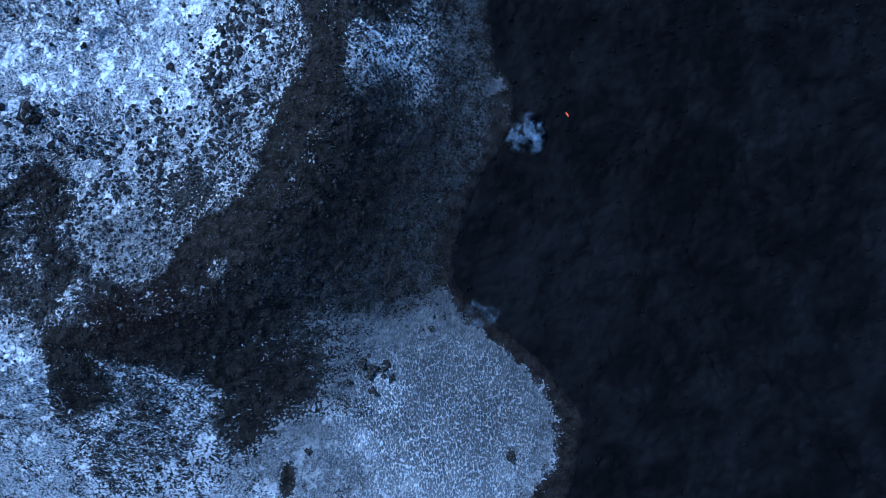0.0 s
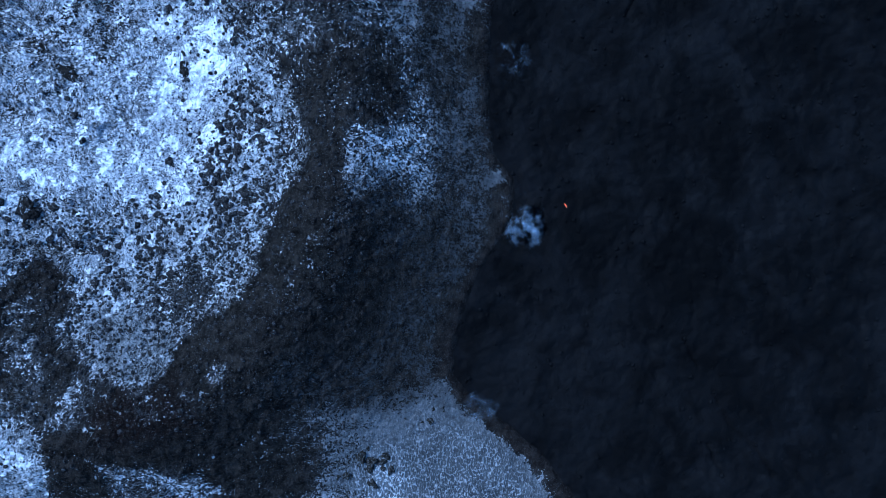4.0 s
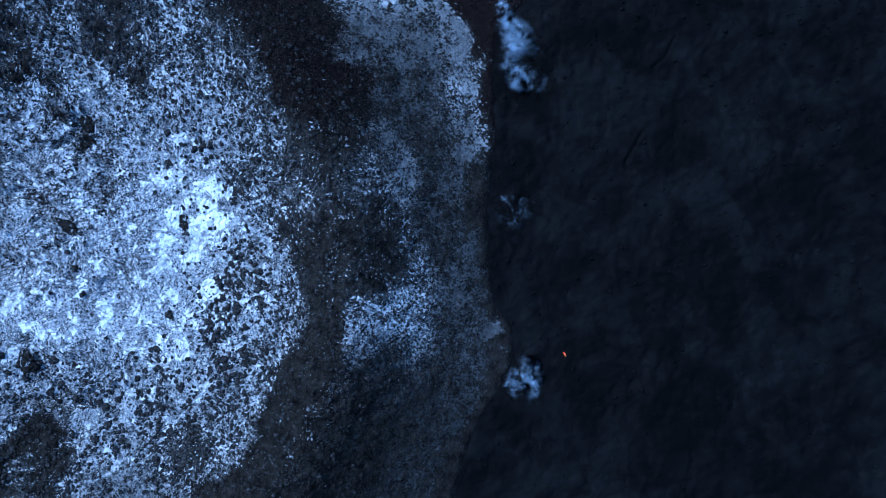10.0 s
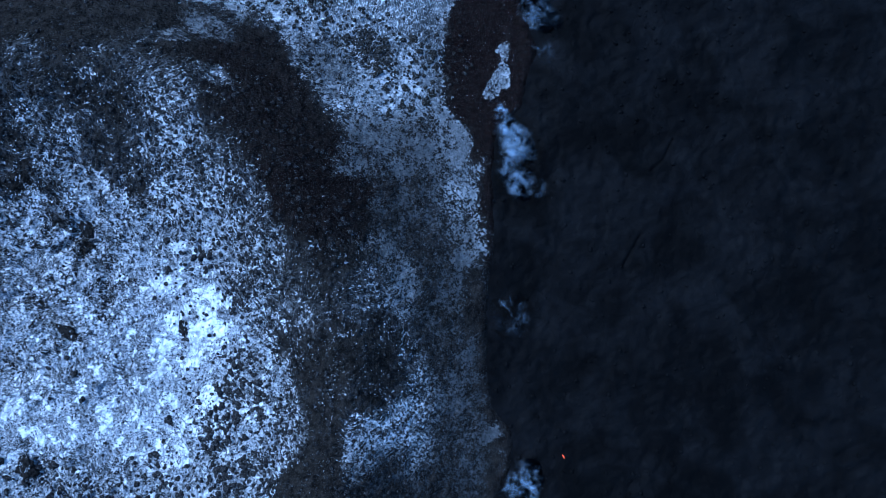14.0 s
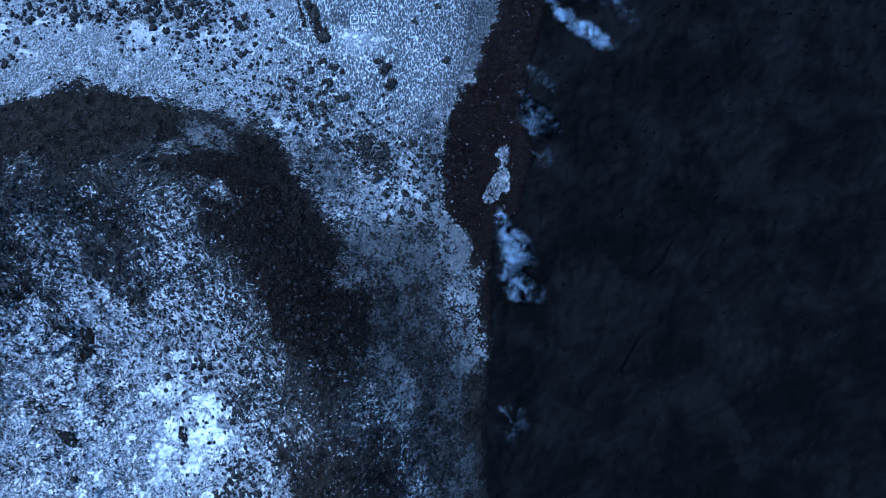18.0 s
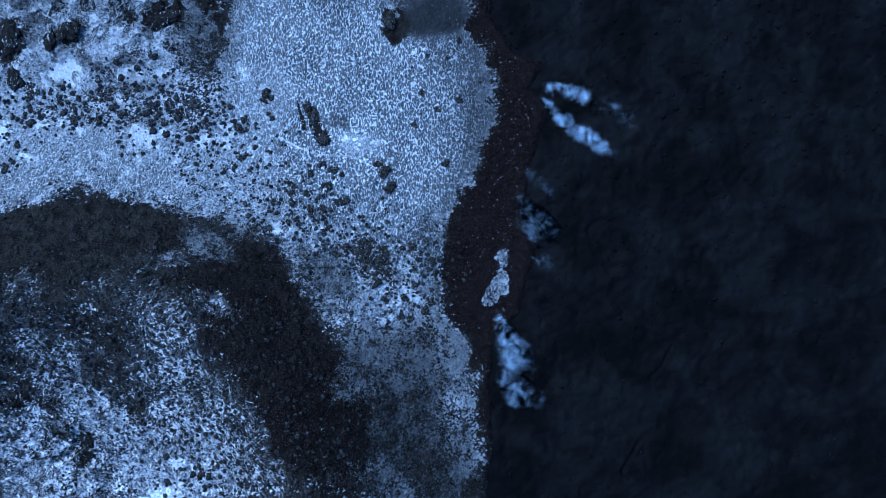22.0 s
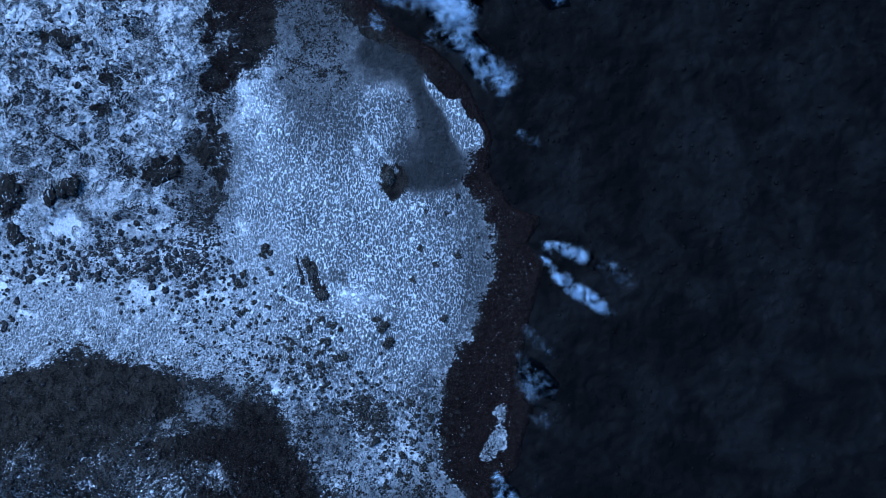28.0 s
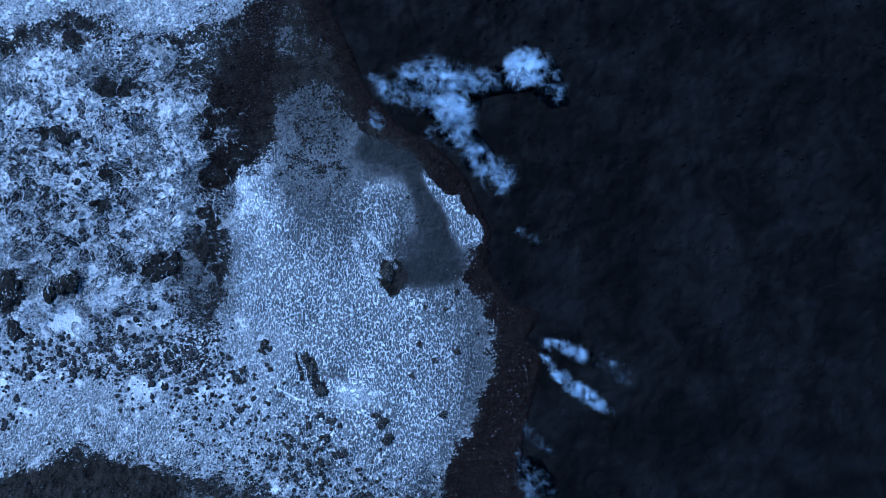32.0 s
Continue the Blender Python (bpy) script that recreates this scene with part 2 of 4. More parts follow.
    low = n.ramp(cover, 0.66, 0.50)
    drift = most(drift, low)
    pale = n.mix(drift, crust, n.mix(n.ramp(n.noise(0.5, 4, 0.66), 0.36, 0.52), (0.52, 0.53, 0.54), (0.80, 0.803, 0.806)))
    pale = n.mix(threads, pale, (0.80, 0.805, 0.81))
    # thin ribs that the wind has drawn over the plain: lit crests, shaded hollows painted in
    swung = n.tree.nodes.new("ShaderNodeVectorMath")
    swung.operation = "MULTIPLY_ADD"
    sway = n.tree.nodes.new("ShaderNodeTexNoise")
    sway.inputs["Scale"].default_value, sway.inputs["Detail"].default_value = 0.8, 2.0
    n.put(sway.inputs["Vector"], n.place)
    n.put(swung.inputs[0], sway.outputs["Color"])
    swung.inputs[1].default_value = (1.9, 1.2, 1.0)
    n.put(swung.inputs[2], n.scaled((1 / 0.44, 1 / 1.12, 0.2, 10)))
    rib = n.ramp(n.cells(1.0, "DISTANCE_TO_EDGE", swung.outputs[0]), 0.02, 0.17, 1.0, 0.0)
    rib = times(rib, n.ramp(n.noise(0.42, 3, 0.6), 0.43, 0.56, 0.05, 1.0))
    rib = most(rib, n.ramp(n.noise(0.26, 3, 0.66, 0.3), 0.61, 0.66, 0.0, 0.5))
    hollow_shade = n.mix(n.ramp(n.noise(0.24, 3, 0.7), 0.40, 0.54), (0.014, 0.016, 0.018), (0.115, 0.122, 0.128))
    hollow_shade = n.mix(n.ramp(n.noise(6, 5, 0.6), 0.44, 0.62, 0.0, 0.55), hollow_shade, (0.14, 0.146, 0.15))
    plain = n.mix(rib, hollow_shade, (0.92, 0.93, 0.94))
    pale = n.mix(tussock, pale, plain)
    # dust lies flat and grey
    dusty = n.mix(n.ramp(n.noise(0.28, 3, 0.7), 0.56, 0.64, 0.0, 0.8), (0.62, 0.63, 0.64), (1.0, 1.0, 1.0))
    pale = n.mix(times(n.ramp(ash_and_shade, 0.35, 0.8), less(tussock)), pale, dusty)
    veil = n.math("POWER", 0.062, times(ash_and_shade, n.ramp(n.noise(0.9, 5, 0.7), 0.3, 0.7, 0.78, 1.12)))
    veil = most(veil, times(times(rib, tussock), 0.25))
    white = n.mix(veil, (0.011, 0.011, 0.011), pale)
    # what shows between
    moss = n.mix(n.ramp(n.noise(1.7, 5, 0.62), 0.35, 0.66), (0.0058, 0.0052, 0.0047), (0.0200, 0.0175, 0.0150))
    earth = n.mix(n.ramp(n.noise(0.8, 5, 0.6), 0.35, 0.7), (0.0036, 0.0024, 0.0022), (0.0074, 0.0047, 0.0042))
    bare = n.mix(brown, moss, earth)
    bare = n.mix(n.ramp(n.noise(0.17, 3, 0.7), 0.55, 0.64, 0.0, 0.6), bare, (0.055, 0.051, 0.048))
    stone = n.mix(n.ramp(n.noise(0.4, 4, 0.66), 0.36, 0.66), (0.006, 0.0056, 0.0054), (0.034, 0.033, 0.032))
    bare = n.mix(times(most(clast, plate), 0.8), bare, stone)
    colour = n.mix(snow, bare, white)
    height = n.math("MULTIPLY_ADD", n.noise(0.30, 3, 0.66), 0.20, times(times(rib, tussock), 0.16))
    height = n.math("MULTIPLY_ADD", n.math("SUBTRACT", snow, crevice_shade), 0.10, height)
    height = n.math("MULTIPLY_ADD", clast, 0.30, height)
    height = n.math("MULTIPLY_ADD", times(drift, less(tussock)), 0.10, height)
    height = n.math("MULTIPLY_ADD", times(slabs, n.ramp(wash, 0.40, 0.60)), 0.3, height)
    height = n.math("MULTIPLY_ADD", times(rubble, n.noise(1.5, 6, 0.62, 0.8)), 0.45, height)
    height = n.math("MULTIPLY_ADD", times(rubble, n.noise(0.95, 2.5, 0.5, 0.5)), n.math("MULTIPLY_ADD", slabs, -0.6, 1.6), height)
    n.bump(height, 1.0, 1.0)
    return n.finish(colour, n.ramp(snow, 0, 1, 0.95, 0.7), times(snow, 0.10))


def flow_material():
    """Young black basalt crust, ropy and broken, with a faint sheen where the crust is glassy."""
    n = Nodes("black_lava_crust")
    tone = n.ramp(n.noise(9, 6, 0.62, 0.5), 0.36, 0.68)
    small = n.ramp(n.noise(1.1, 5, 0.65), 0.3, 0.72)
    colour = n.mix(tone, (0.0014, 0.0014, 0.0015), (0.0060, 0.0060, 0.0064))
    colour = n.mix(n.math("MULTIPLY", small, 0.5), colour, (0.0028, 0.0025, 0.0023))
    n.bump(n.math("MULTIPLY_ADD", n.noise(0.45, 4, 0.6), 0.4, n.noise(2.2, 4, 0.55, 1.2)), 0.4, 0.6)
    return n.finish(colour, n.ramp(n.noise(5, 4, 0.6), 0.3, 0.7, 0.62, 0.9), 0.03)


def rock_material(name, dark, light, lichen):
    n = Nodes(name)
    c = n.mix(n.ramp(n.noise(0.5, 5, 0.65), 0.35, 0.68), dark, light)
    c = n.mix(n.ramp(n.noise(0.22, 3, 0.66), 0.54, 0.60, 0, 0.8), c, lichen)
    n.bump(n.noise(0.22, 5, 0.65), 0.12, 0.8)
    return n.finish(c, 0.9, 0.03)


def streaked_rock_material():
    """Rough rock with snow caught in its folds."""
    n = Nodes("snow_streaked_rock")
    rock = n.mix(n.ramp(n.noise(0.6, 5, 0.65), 0.35, 0.68), (0.005, 0.0045, 0.0042), (0.018, 0.016, 0.014))
    streak = n.ramp(n.noise(0.7, 6, 0.72, 0.8, (1.6, 0.8, 0.4, 35)), 0.58, 0.63)
    n.bump(n.noise(0.3, 5, 0.65), 0.2, 1.0)
    return n.finish(n.mix(streak, rock, (0.30, 0.31, 0.32)), 0.9, 0.04)


GROUND, FLOW = ground_material(), flow_material()
BASALT = rock_material("dark_basalt", (0.007, 0.0064, 0.006), (0.024, 0.022, 0.021), (0.085, 0.085, 0.085))
MOSS = rock_material("dark_moss", (0.006, 0.0055, 0.0042), (0.019, 0.017, 0.014), (0.10, 0.10, 0.10))

# ---- the ground: one sheet to the horizon ----
xs, ys = axis(-84, 27, 0.18, 2600), axis(-50, 188, 0.18, 2600)
X, Y = np.meshgrid(xs, ys)
WARP = 6.0 * fbm(X, Y, 9, 5, 21) + 1.2 * fbm(X, Y, 1.6, 2, 22)
r = ring_radius(X, Y)
cover = np.interp(r + 1.5 * WARP, (0, 22, 30, 36, 42, 50, 58, 66, 74), (0.98, 0.96, 0.88, 0.78, 0.54, 0.36, 0.28, 0.54, 0.90))
ash_and_shade = 0.12 + 0 * X
tussock = 0.25 * step(60, 75, r)
brown = 0 * X
slabs = 0 * X
rubble = np.interp(r, (0, 18, 26, 44, 60, 72), (0.45, 0.5, 0.8, 0.7, 0.6, 0.25))


def blob(f, c, rx, ry, value, turn=0.0, soft=0.55, k=1.0):
    """Draws the field f towards a value within a ragged ellipse."""
    a = radians(turn)
    u, v = X - c[0], Y - c[1]
    u, v = u * math.cos(a) + v * math.sin(a), v * math.cos(a) - u * math.sin(a)
    d = np.hypot(u / rx, v / ry) + WARP / min(rx, ry) * 0.9 * min(1.0, min(rx, ry) / 6)
    f += (value - f) * step(1 + soft, 1 - soft, d) * k


def stroke(f, points, width, value, soft=0.7, k=1.0, ragged=1.1):
    """Draws the field f towards a value along a ragged band."""
    best = np.full(X.shape, 1e9)
    for (ax, ay), (bx, by) in zip(points, points[1:]):
        ux, uy = bx - ax, by - ay
        s = np.clip(((X - ax) * ux + (Y - ay) * uy) / (ux * ux + uy * uy), 0, 1)
        best = np.minimum(best, np.hypot(X - ax - s * ux, Y - ay - s * uy))
    d = best / width + WARP / width * ragged
    f += (value - f) * step(1 + soft, 1 - soft, d) * k


# the plain east and north of the crater
blob(tussock, (-7.3, 116.1), 22.2, 22.2, 1.0)
blob(cover, (-7.3, 119.0), 21.3, 22.2, 1.05)
blob(tussock, (-13.0, 132.0), 22.2, 25.1, 1.0)
blob(cover, (-13.0, 132.0), 21.3, 24.2, 1.05)
blob(ash_and_shade, (-15.1, 113.1), 5.8, 2.9, 0.0)
blob(tussock, (-13.2, 112.7), 4.4, 2.1, 0.3)
blob(ash_and_shade, (4.4, 119.0), 5.8, 11.6, 0.22)
blob(ash_and_shade, (-30.7, 147.7), 5.3, 6.8, 0.0)
blob(tussock, (-29.6, 121.2), 4.8, 4.8, 0.5)
blob(ash_and_shade, (-18.9, 144.8), 7.7, 6.8, 0.42)
# snow slope at the crater's northern foot
blob(cover, (-58.4, 106.8), 25.1, 5.8, 0.84)
blob(ash_and_shade, (-58.4, 106.8), 25.1, 5.8, 0.16)
blob(tussock, (-58.4, 106.8), 25.1, 5.8, 0.6)
blob(cover, (-24.6, 102.2), 10.6, 8.7, 0.78)
blob(ash_and_shade, (-26.5, 102.2), 14.5, 8.7, 0.1)
blob(cover, (-7.2, 88.7), 9.7, 6.8, 0.80)
blob(rubble, (-15.0, 95.5), 16.4, 10.6, 0.7)
blob(cover, (-13.0, 92.6), 4.4, 3.9, 0.42)
blob(ash_and_shade, (-20.1, 87.7), 5.8, 6.3, 0.42)
blob(cover, (-20.1, 87.7), 5.8, 6.3, 0.80)
blob(ash_and_shade, (-12.5, 76.6), 4.4, 5.8, 0.75)
blob(cover, (-12.5, 76.6), 4.4, 5.8, 0.62)
blob(cover, (-3.4, 78.1), 6.8, 4.8, 0.55)
blob(ash_and_shade, (-1.4, 75.3), 7.7, 5.8, 0.45)
# thin grey snow along the crater's eastern foot
stroke(cover, [(-8.0, 72.8), (-4.3, 60.7), (1.2, 47.6), (3.5, 35.3)], 7.3, 0.60)
stroke(ash_and_shade, [(-8.0, 72.8), (-3.4, 60.7), (2.1, 47.6), (4.0, 35.3)], 7.3, 0.95)
blob(cover, (2.2, 66.5), 3.9, 5.8, 0.50)
blob(ash_and_shade, (-3.4, 56.1), 3.9, 4.8, 0.6)
blob(cover, (-8.2, 26.4), 7.7, 9.2, 0.50)
blob(ash_and_shade, (-8.2, 26.4), 7.7, 9.2, 0.06)
blob(cover, (-12.4, 17.3), 4.8, 4.8, 0.45)
blob(cover, (-11.6, 41.9), 8.7, 7.7, 0.38)
blob(cover, (-21.4, 51.9), 7.7, 10.6, 0.28)
blob(cover, (-26.9, 60.6), 5.8, 5.8, 0.46)
blob(cover, (5.3, 36.8), 3.4, 7.7, 0.72)
blob(ash_and_shade, (5.3, 36.8), 3.4, 7.7, 0.9)
blob(cover, (4.8, 22.8), 6.3, 7.7, 0.55)
blob(ash_and_shade, (4.8, 22.8), 6.8, 8.7, 1.15)
blob(cover, (-5.0, 9.3), 8.7, 6.8, 0.56)
blob(ash_and_shade, (-5.0, 8.4), 10.6, 8.7, 1.12)
blob(cover, (-13.8, 1.0), 12.6, 7.7, 0.44)
blob(ash_and_shade, (-13.9, 0.1), 14.5, 9.7, 1.2)
blob(cover, (-7.8, 1.5), 7.7, 1.7, 0.22)
# the southern plain
blob(cover, (-5.2, -11.4), 14.5, 4.8, 0.88)
blob(ash_and_shade, (-5.2, -11.4), 15.5, 5.8, 0.85)
blob(tussock, (0.6, -28.9), 18.4, 16.4, 0.95)
blob(cover, (0.6, -28.9), 18.4, 15.5, 1.02)
blob(ash_and_shade, (0.6, -24.1), 15.5, 10.6, 0.45)
blob(ash_and_shade, (4.4, -36.6), 11.6, 10.6, 0.22)
blob(ash_and_shade, (-10.0, -24.9), 4.8, 4.8, 0.15)
blob(cover, (-20.1, -20.6), 6.8, 5.8, 0.80)
blob(ash_and_shade, (-20.1, -20.6), 6.8, 6.8, 0.5)
blob(cover, (-18.5, -27.1), 7.7, 2.1, 0.56)
blob(cover, (-23.3, -31.5), 5.8, 2.9, 0.85)
blob(ash_and_shade, (-23.3, -31.5), 6.8, 3.9, 0.6)
blob(cover, (-21.6, -38.5), 12.6, 4.8, 0.82)
blob(ash_and_shade, (-21.6, -37.5), 12.6, 4.4, 0.45)
blob(cover, (-26.4, -39.4), 1.4, 3.3, 0.2)
# the southern foot, dark and speckled
blob(cover, (-46.0, -18.0), 26.1, 12.6, 0.27)
blob(cover, (-30.2, -18.0), 7.7, 10.6, 0.14)
blob(cover, (-46.4, -25.2), 6.8, 8.7, 0.44)
blob(cover, (-38.0, -10.0), 5.8, 4.8, 0.40)
blob(cover, (-56.4, -7.7), 5.8, 3.9, 0.46)
blob(cover, (-45.5, -13.3), 4.8, 3.9, 0.24)
blob(cover, (-54.9, -20.7), 3.9, 6.8, 0.34)
blob(cover, (-48.0, -38.9), 13.5, 4.8, 0.50)
blob(cover, (-54.8, -35.5), 3.9, 3.9, 0.46)
blob(cover, (-64.0, -16.7), 4.8, 5.3, 0.98)
blob(cover, (-66.1, -26.9), 5.8, 5.8, 0.70)
blob(cover, (-69.7, -38.8), 7.7, 5.8, 0.70)
blob(cover, (-55.7, -4.3), 14.5, 5.8, 0.26)
blob(cover, (-68.4, 4.6), 7.7, 5.8, 0.15)
blob(cover, (-38.4, 0.1), 4.8, 4.8, 0.32)
blob(cover, (-65.0, -2.6), 7.7, 3.9, 0.32)
blob(brown, (-46.6, -9.2), 8.7, 5.8, 0.8)
# bare dark slopes of the ring
stroke(cover, [(-19.2, 36.2), (-19.9, 24.8), (-19.6, 16.8), (-23.7, 8.4), (-29.0, 3.5), (-33.2, -0.8), (-39.7, -6.6)], 4.1, 0.04)
stroke(cover, [(-22.1, 10.1), (-24.6, 3.4), (-30.4, 0.1)], 2.9, 0.05)
blob(cover, (-27.8, -11.4), 6.8, 6.8, 0.32)
blob(ash_and_shade, (-27.4, -8.6), 5.8, 5.8, 0.7)
stroke(cover, [(-73.7, 93.0), (-65.6, 95.8), (-59.2, 97.7), (-52.4, 98.2), (-43.2, 95.9), (-35.6, 91.3), (-30.8, 86.8)], 4.4, 0.10)
stroke(cover, [(-30.9, 87.7), (-26.7, 80.7), (-22.0, 73.9), (-16.8, 66.9)], 7.0, 0.0)
stroke(brown, [(-30.9, 87.7), (-26.7, 80.7), (-22.0, 73.9), (-16.8, 66.9)], 7.7, 0.7)
stroke(cover, [(-18.8, 71.0), (-15.9, 63.1), (-14.6, 58.5)], 3.2, 0.2)
blob(cover, (-37.2, 95.1), 5.8, 2.3, 0.60, -30)
blob(ash_and_shade, (-37.2, 95.1), 10.6, 3.9, 0.85, -20)
blob(cover, (-42.4, 92.6), 4.8, 1.5, 0.50)
blob(ash_and_shade, (-55.0, 93.9), 21.3, 3.9, 0.6)
blob(cover, (-35.2, 86.0), 4.8, 1.4, 0.46, -30)
# inside the northern wall
blob(cover, (-52.5, 81.6), 20.3, 9.7, 0.33)
blob(cover, (-53.5, 75.1), 3.5, 2.1, 0.72)
blob(cover, (-61.5, 69.3), 12.6, 5.8, 0.38)
blob(cover, (-42.7, 44.7), 6.8, 10.6, 1.10)
blob(cover, (-46.5, 32.3), 8.7, 6.8, 1.06)
blob(cover, (-31.9, 35.1), 4.8, 8.7, 0.95)
blob(rubble, (-62.7, 47.6), 15.5, 14.5, 0.95)
blob(cover, (-63.6, 59.0), 14.5, 4.8, 0.62)
blob(cover, (-68.4, 47.6), 8.7, 5.8, 0.82)
blob(ash_and_shade, (-50.3, 39.9), 25.1, 22.2, 0.0)
blob(cover, (-66.5, 54.3), 5.8, 2.9, 0.62)
stroke(cover, [(-76.0, 49.5), (-70.3, 50.9), (-65.6, 47.6), (-58.9, 44.7)], 0.8, 0.45, 1.0, 1.0, 0.9)
stroke(cover, [(-75.1, 38.6), (-70.3, 38.5), (-64.6, 38.1)], 0.6, 0.45, 0.9, 1.0, 0.8)
stroke(cover, [(-62.7, 60.0), (-59.1, 62.8), (-60.6, 64.6)], 0.9, 0.25, 1.0)
blob(cover, (-51.4, 64.3), 1.5, 1.4, 1.1)
blob(cover, (-49.4, 6.9), 2.9, 0.9, 1.1)
stroke(cover, [(-74.0, 15.5), (-66.2, 15.1), (-58.8, 15.6)], 1.7, 0.42, 1.0)
stroke(rubble, [(-74.2, 21.4), (-60.1, 19.1), (-44.8, 16.8), (-35.0, 23.8), (-30.3, 34.5)], 5.8, 1.0)
blob(cover, (-16.4, 0.1), 14.5, 10.6, 0.36)
blob(cover, (-62.7, 54.0), 11.6, 8.7, 0.46)
# old lava field under webs of snow, north-west
blob(slabs, (-59.2, 148.7), 22.2, 25.1, 1.0)
blob(rubble, (-59.2, 151.6), 23.2, 25.1, 1.0)
blob(cover, (-60.2, 151.6), 23.2, 24.2, 0.82)
blob(cover, (-67.2, 163.5), 8.7, 5.8, 0.74)
blob(cover, (-64.1, 136.8), 12.6, 9.7, 0.78)
blob(ash_and_shade, (-64.1, 134.9), 15.5, 11.6, 0.22)
blob(cover, (-48.8, 142.8), 4.4, 9.7, 0.98)
blob(cover, (-62.8, 168.4), 3.9, 4.8, 0.92)
blob(cover, (-73.9, 129.9), 2.9, 3.1, 0.3)
blob(cover, (-64.0, 131.4), 2.5, 1.9, 0.35, 40)
blob(cover, (-70.4, 122.1), 1.4, 2.5, 0.25)
blob(cover, (-64.2, 157.5), 2.9, 1.7, 0.34)
blob(cover, (-59.2, 145.2), 3.3, 1.2, 0.36)
blob(cover, (-72.1, 153.6), 3.9, 1.4, 0.4)
blob(cover, (-56.2, 149.7), 3.3, 1.9, 0.45)
blob(cover, (-58.0, 119.2), 10.6, 3.3, 0.50)
blob(cover, (-42.3, 118.2), 4.8, 3.3, 0.46)
blob(cover, (-48.3, 133.9), 3.3, 1.4, 0.15, 15)
stroke(cover, [(-74.2, 173.9), (-67.3, 176.8), (-57.4, 174.3), (-46.5, 171.4)], 3.3, 0.20)
stroke(cover, [(-55.4, 167.4), (-46.5, 170.4), (-38.6, 175.3)], 2.7, 0.34)
blob(cover, (-39.5, 168.4), 5.3, 8.7, 0.44)
blob(cover, (-51.5, 179.3), 5.3, 2.5, 0.95)
blob(cover, (-72.3, 178.8), 5.8, 2.5, 0.9)
blob(cover, (-38.6, 179.3), 3.9, 2.3, 0.66)
stroke(cover, [(-30.7, 180.3), (-29.7, 170.4), (-33.6, 162.5), (-38.0, 155.6), (-39.3, 147.7), (-39.2, 138.8), (-40.4, 130.0)], 3.3, 0.14)
blob(cover, (-42.3, 131.9), 3.9, 4.8, 0.34)
blob(cover, (-39.4, 123.1), 4.8, 3.9, 0.55)
stroke(brown, [(-30.7, 180.3), (-29.7, 170.4), (-36.5, 158.5), (-39.3, 147.7)], 4.8, 0.8)
blob(cover, (-31.7, 175.3), 3.3, 2.5, 0.6)
blob(cover, (-22.8, 174.3), 2.3, 2.9, 0.55)
blob(ash_and_shade, (-27.7, 173.3), 8.7, 6.8, 0.85)
blob(cover, (-19.8, 159.0), 7.3, 4.4, 0.84)
blob(ash_and_shade, (-19.3, 159.0), 8.2, 4.8, 0.62)
blob(tussock, (-19.3, 159.0), 8.2, 4.8, 0.6)
blob(cover, (-20.8, 149.7), 7.7, 3.9, 0.78)
blob(ash_and_shade, (-20.8, 149.7), 6.8, 3.9, 0.5)
blob(cover, (-8.0, 143.8), 4.8, 5.3, 1.0)
blob(ash_and_shade, (-8.0, 143.8), 4.8, 5.3, 0.25)
blob(cover, (-7.9, 131.5), 2.5, 1.4, 0.5)
blob(cover, (-24.7, 168.4), 8.7, 5.8, 0.30)
blob(cover, (-26.8, 179.3), 8.7, 5.8, 0.34)
blob(ash_and_shade, (-25.7, 171.4), 10.6, 12.6, 0.75)
# dark-grey shading about the long hummocks, painted as thinner snow
blob(cover, (-21.5, 117.5), 1.2, 3.1, 0.35, 20)
blob(cover, (-20.0, 113.4), 1.4, 1.7, 0.35)
# their soft shadow to the east, painted by greying the snow
blob(ash_and_shade, (-16.9, 116.3), 2.7, 1.2, 0.45)
blob(cover, (-32.6, 160.0), 4.4, 5.3, 0.20)
blob(ash_and_shade, (-22.3, 160.0), 7.7, 5.8, 0.85)
blob(ash_and_shade, (-20.8, 150.7), 8.7, 4.4, 0.62)
blob(cover, (-22.2, 154.6), 8.7, 1.9, 0.62)
# the crater's floor: granular crust, bright drifts, rifts
blob(cover, (-62.5, 71.6), 12.6, 6.8, 0.5)
blob(cover, (-39.3, 71.2), 9.7, 5.8, 0.46)
blob(cover, (-66.2, 55.0), 11.6, 6.8, 0.7)
blob(rubble, (-66.2, 55.0), 11.6, 7.8, 1.0)
blob(cover, (-54.6, 59.6), 6.8, 5.8, 0.74)
blob(cover, (-46.5, 65.3), 5.8, 4.9, 0.72)
blob(cover, (-44.0, 52.0), 7.8, 4.4, 1.12, -20)
blob(cover, (-32.4, 37.9), 3.9, 6.3, 1.12)
blob(cover, (-67.0, 29.5), 8.7, 5.8, 1.0)
blob(cover, (-50.9, 34.2), 10.7, 5.8, 0.92)
blob(cover, (-56.8, 20.0), 11.6, 3.9, 0.8)
stroke(cover, [(-73.8, 49.4), (-68.0, 50.3), (-62.3, 52.2), (-59.4, 59.7), (-56.9, 65.8)], 0.9, 0.46, 0.9, 1.0, 1.0)
stroke(cover, [(-63.2, 50.3), (-56.6, 47.4), (-50.9, 43.6)], 0.8, 0.46, 0.9, 1.0, 1.0)
stroke(cover, [(-70.3, 16.4), (-62.0, 15.4), (-53.3, 14.6)], 1.0, 0.42, 0.9, 1.0, 0.8)
# speckled slopes between the crater and its foot
blob(cover, (-11.7, 48.7), 5.8, 10.7, 0.36)
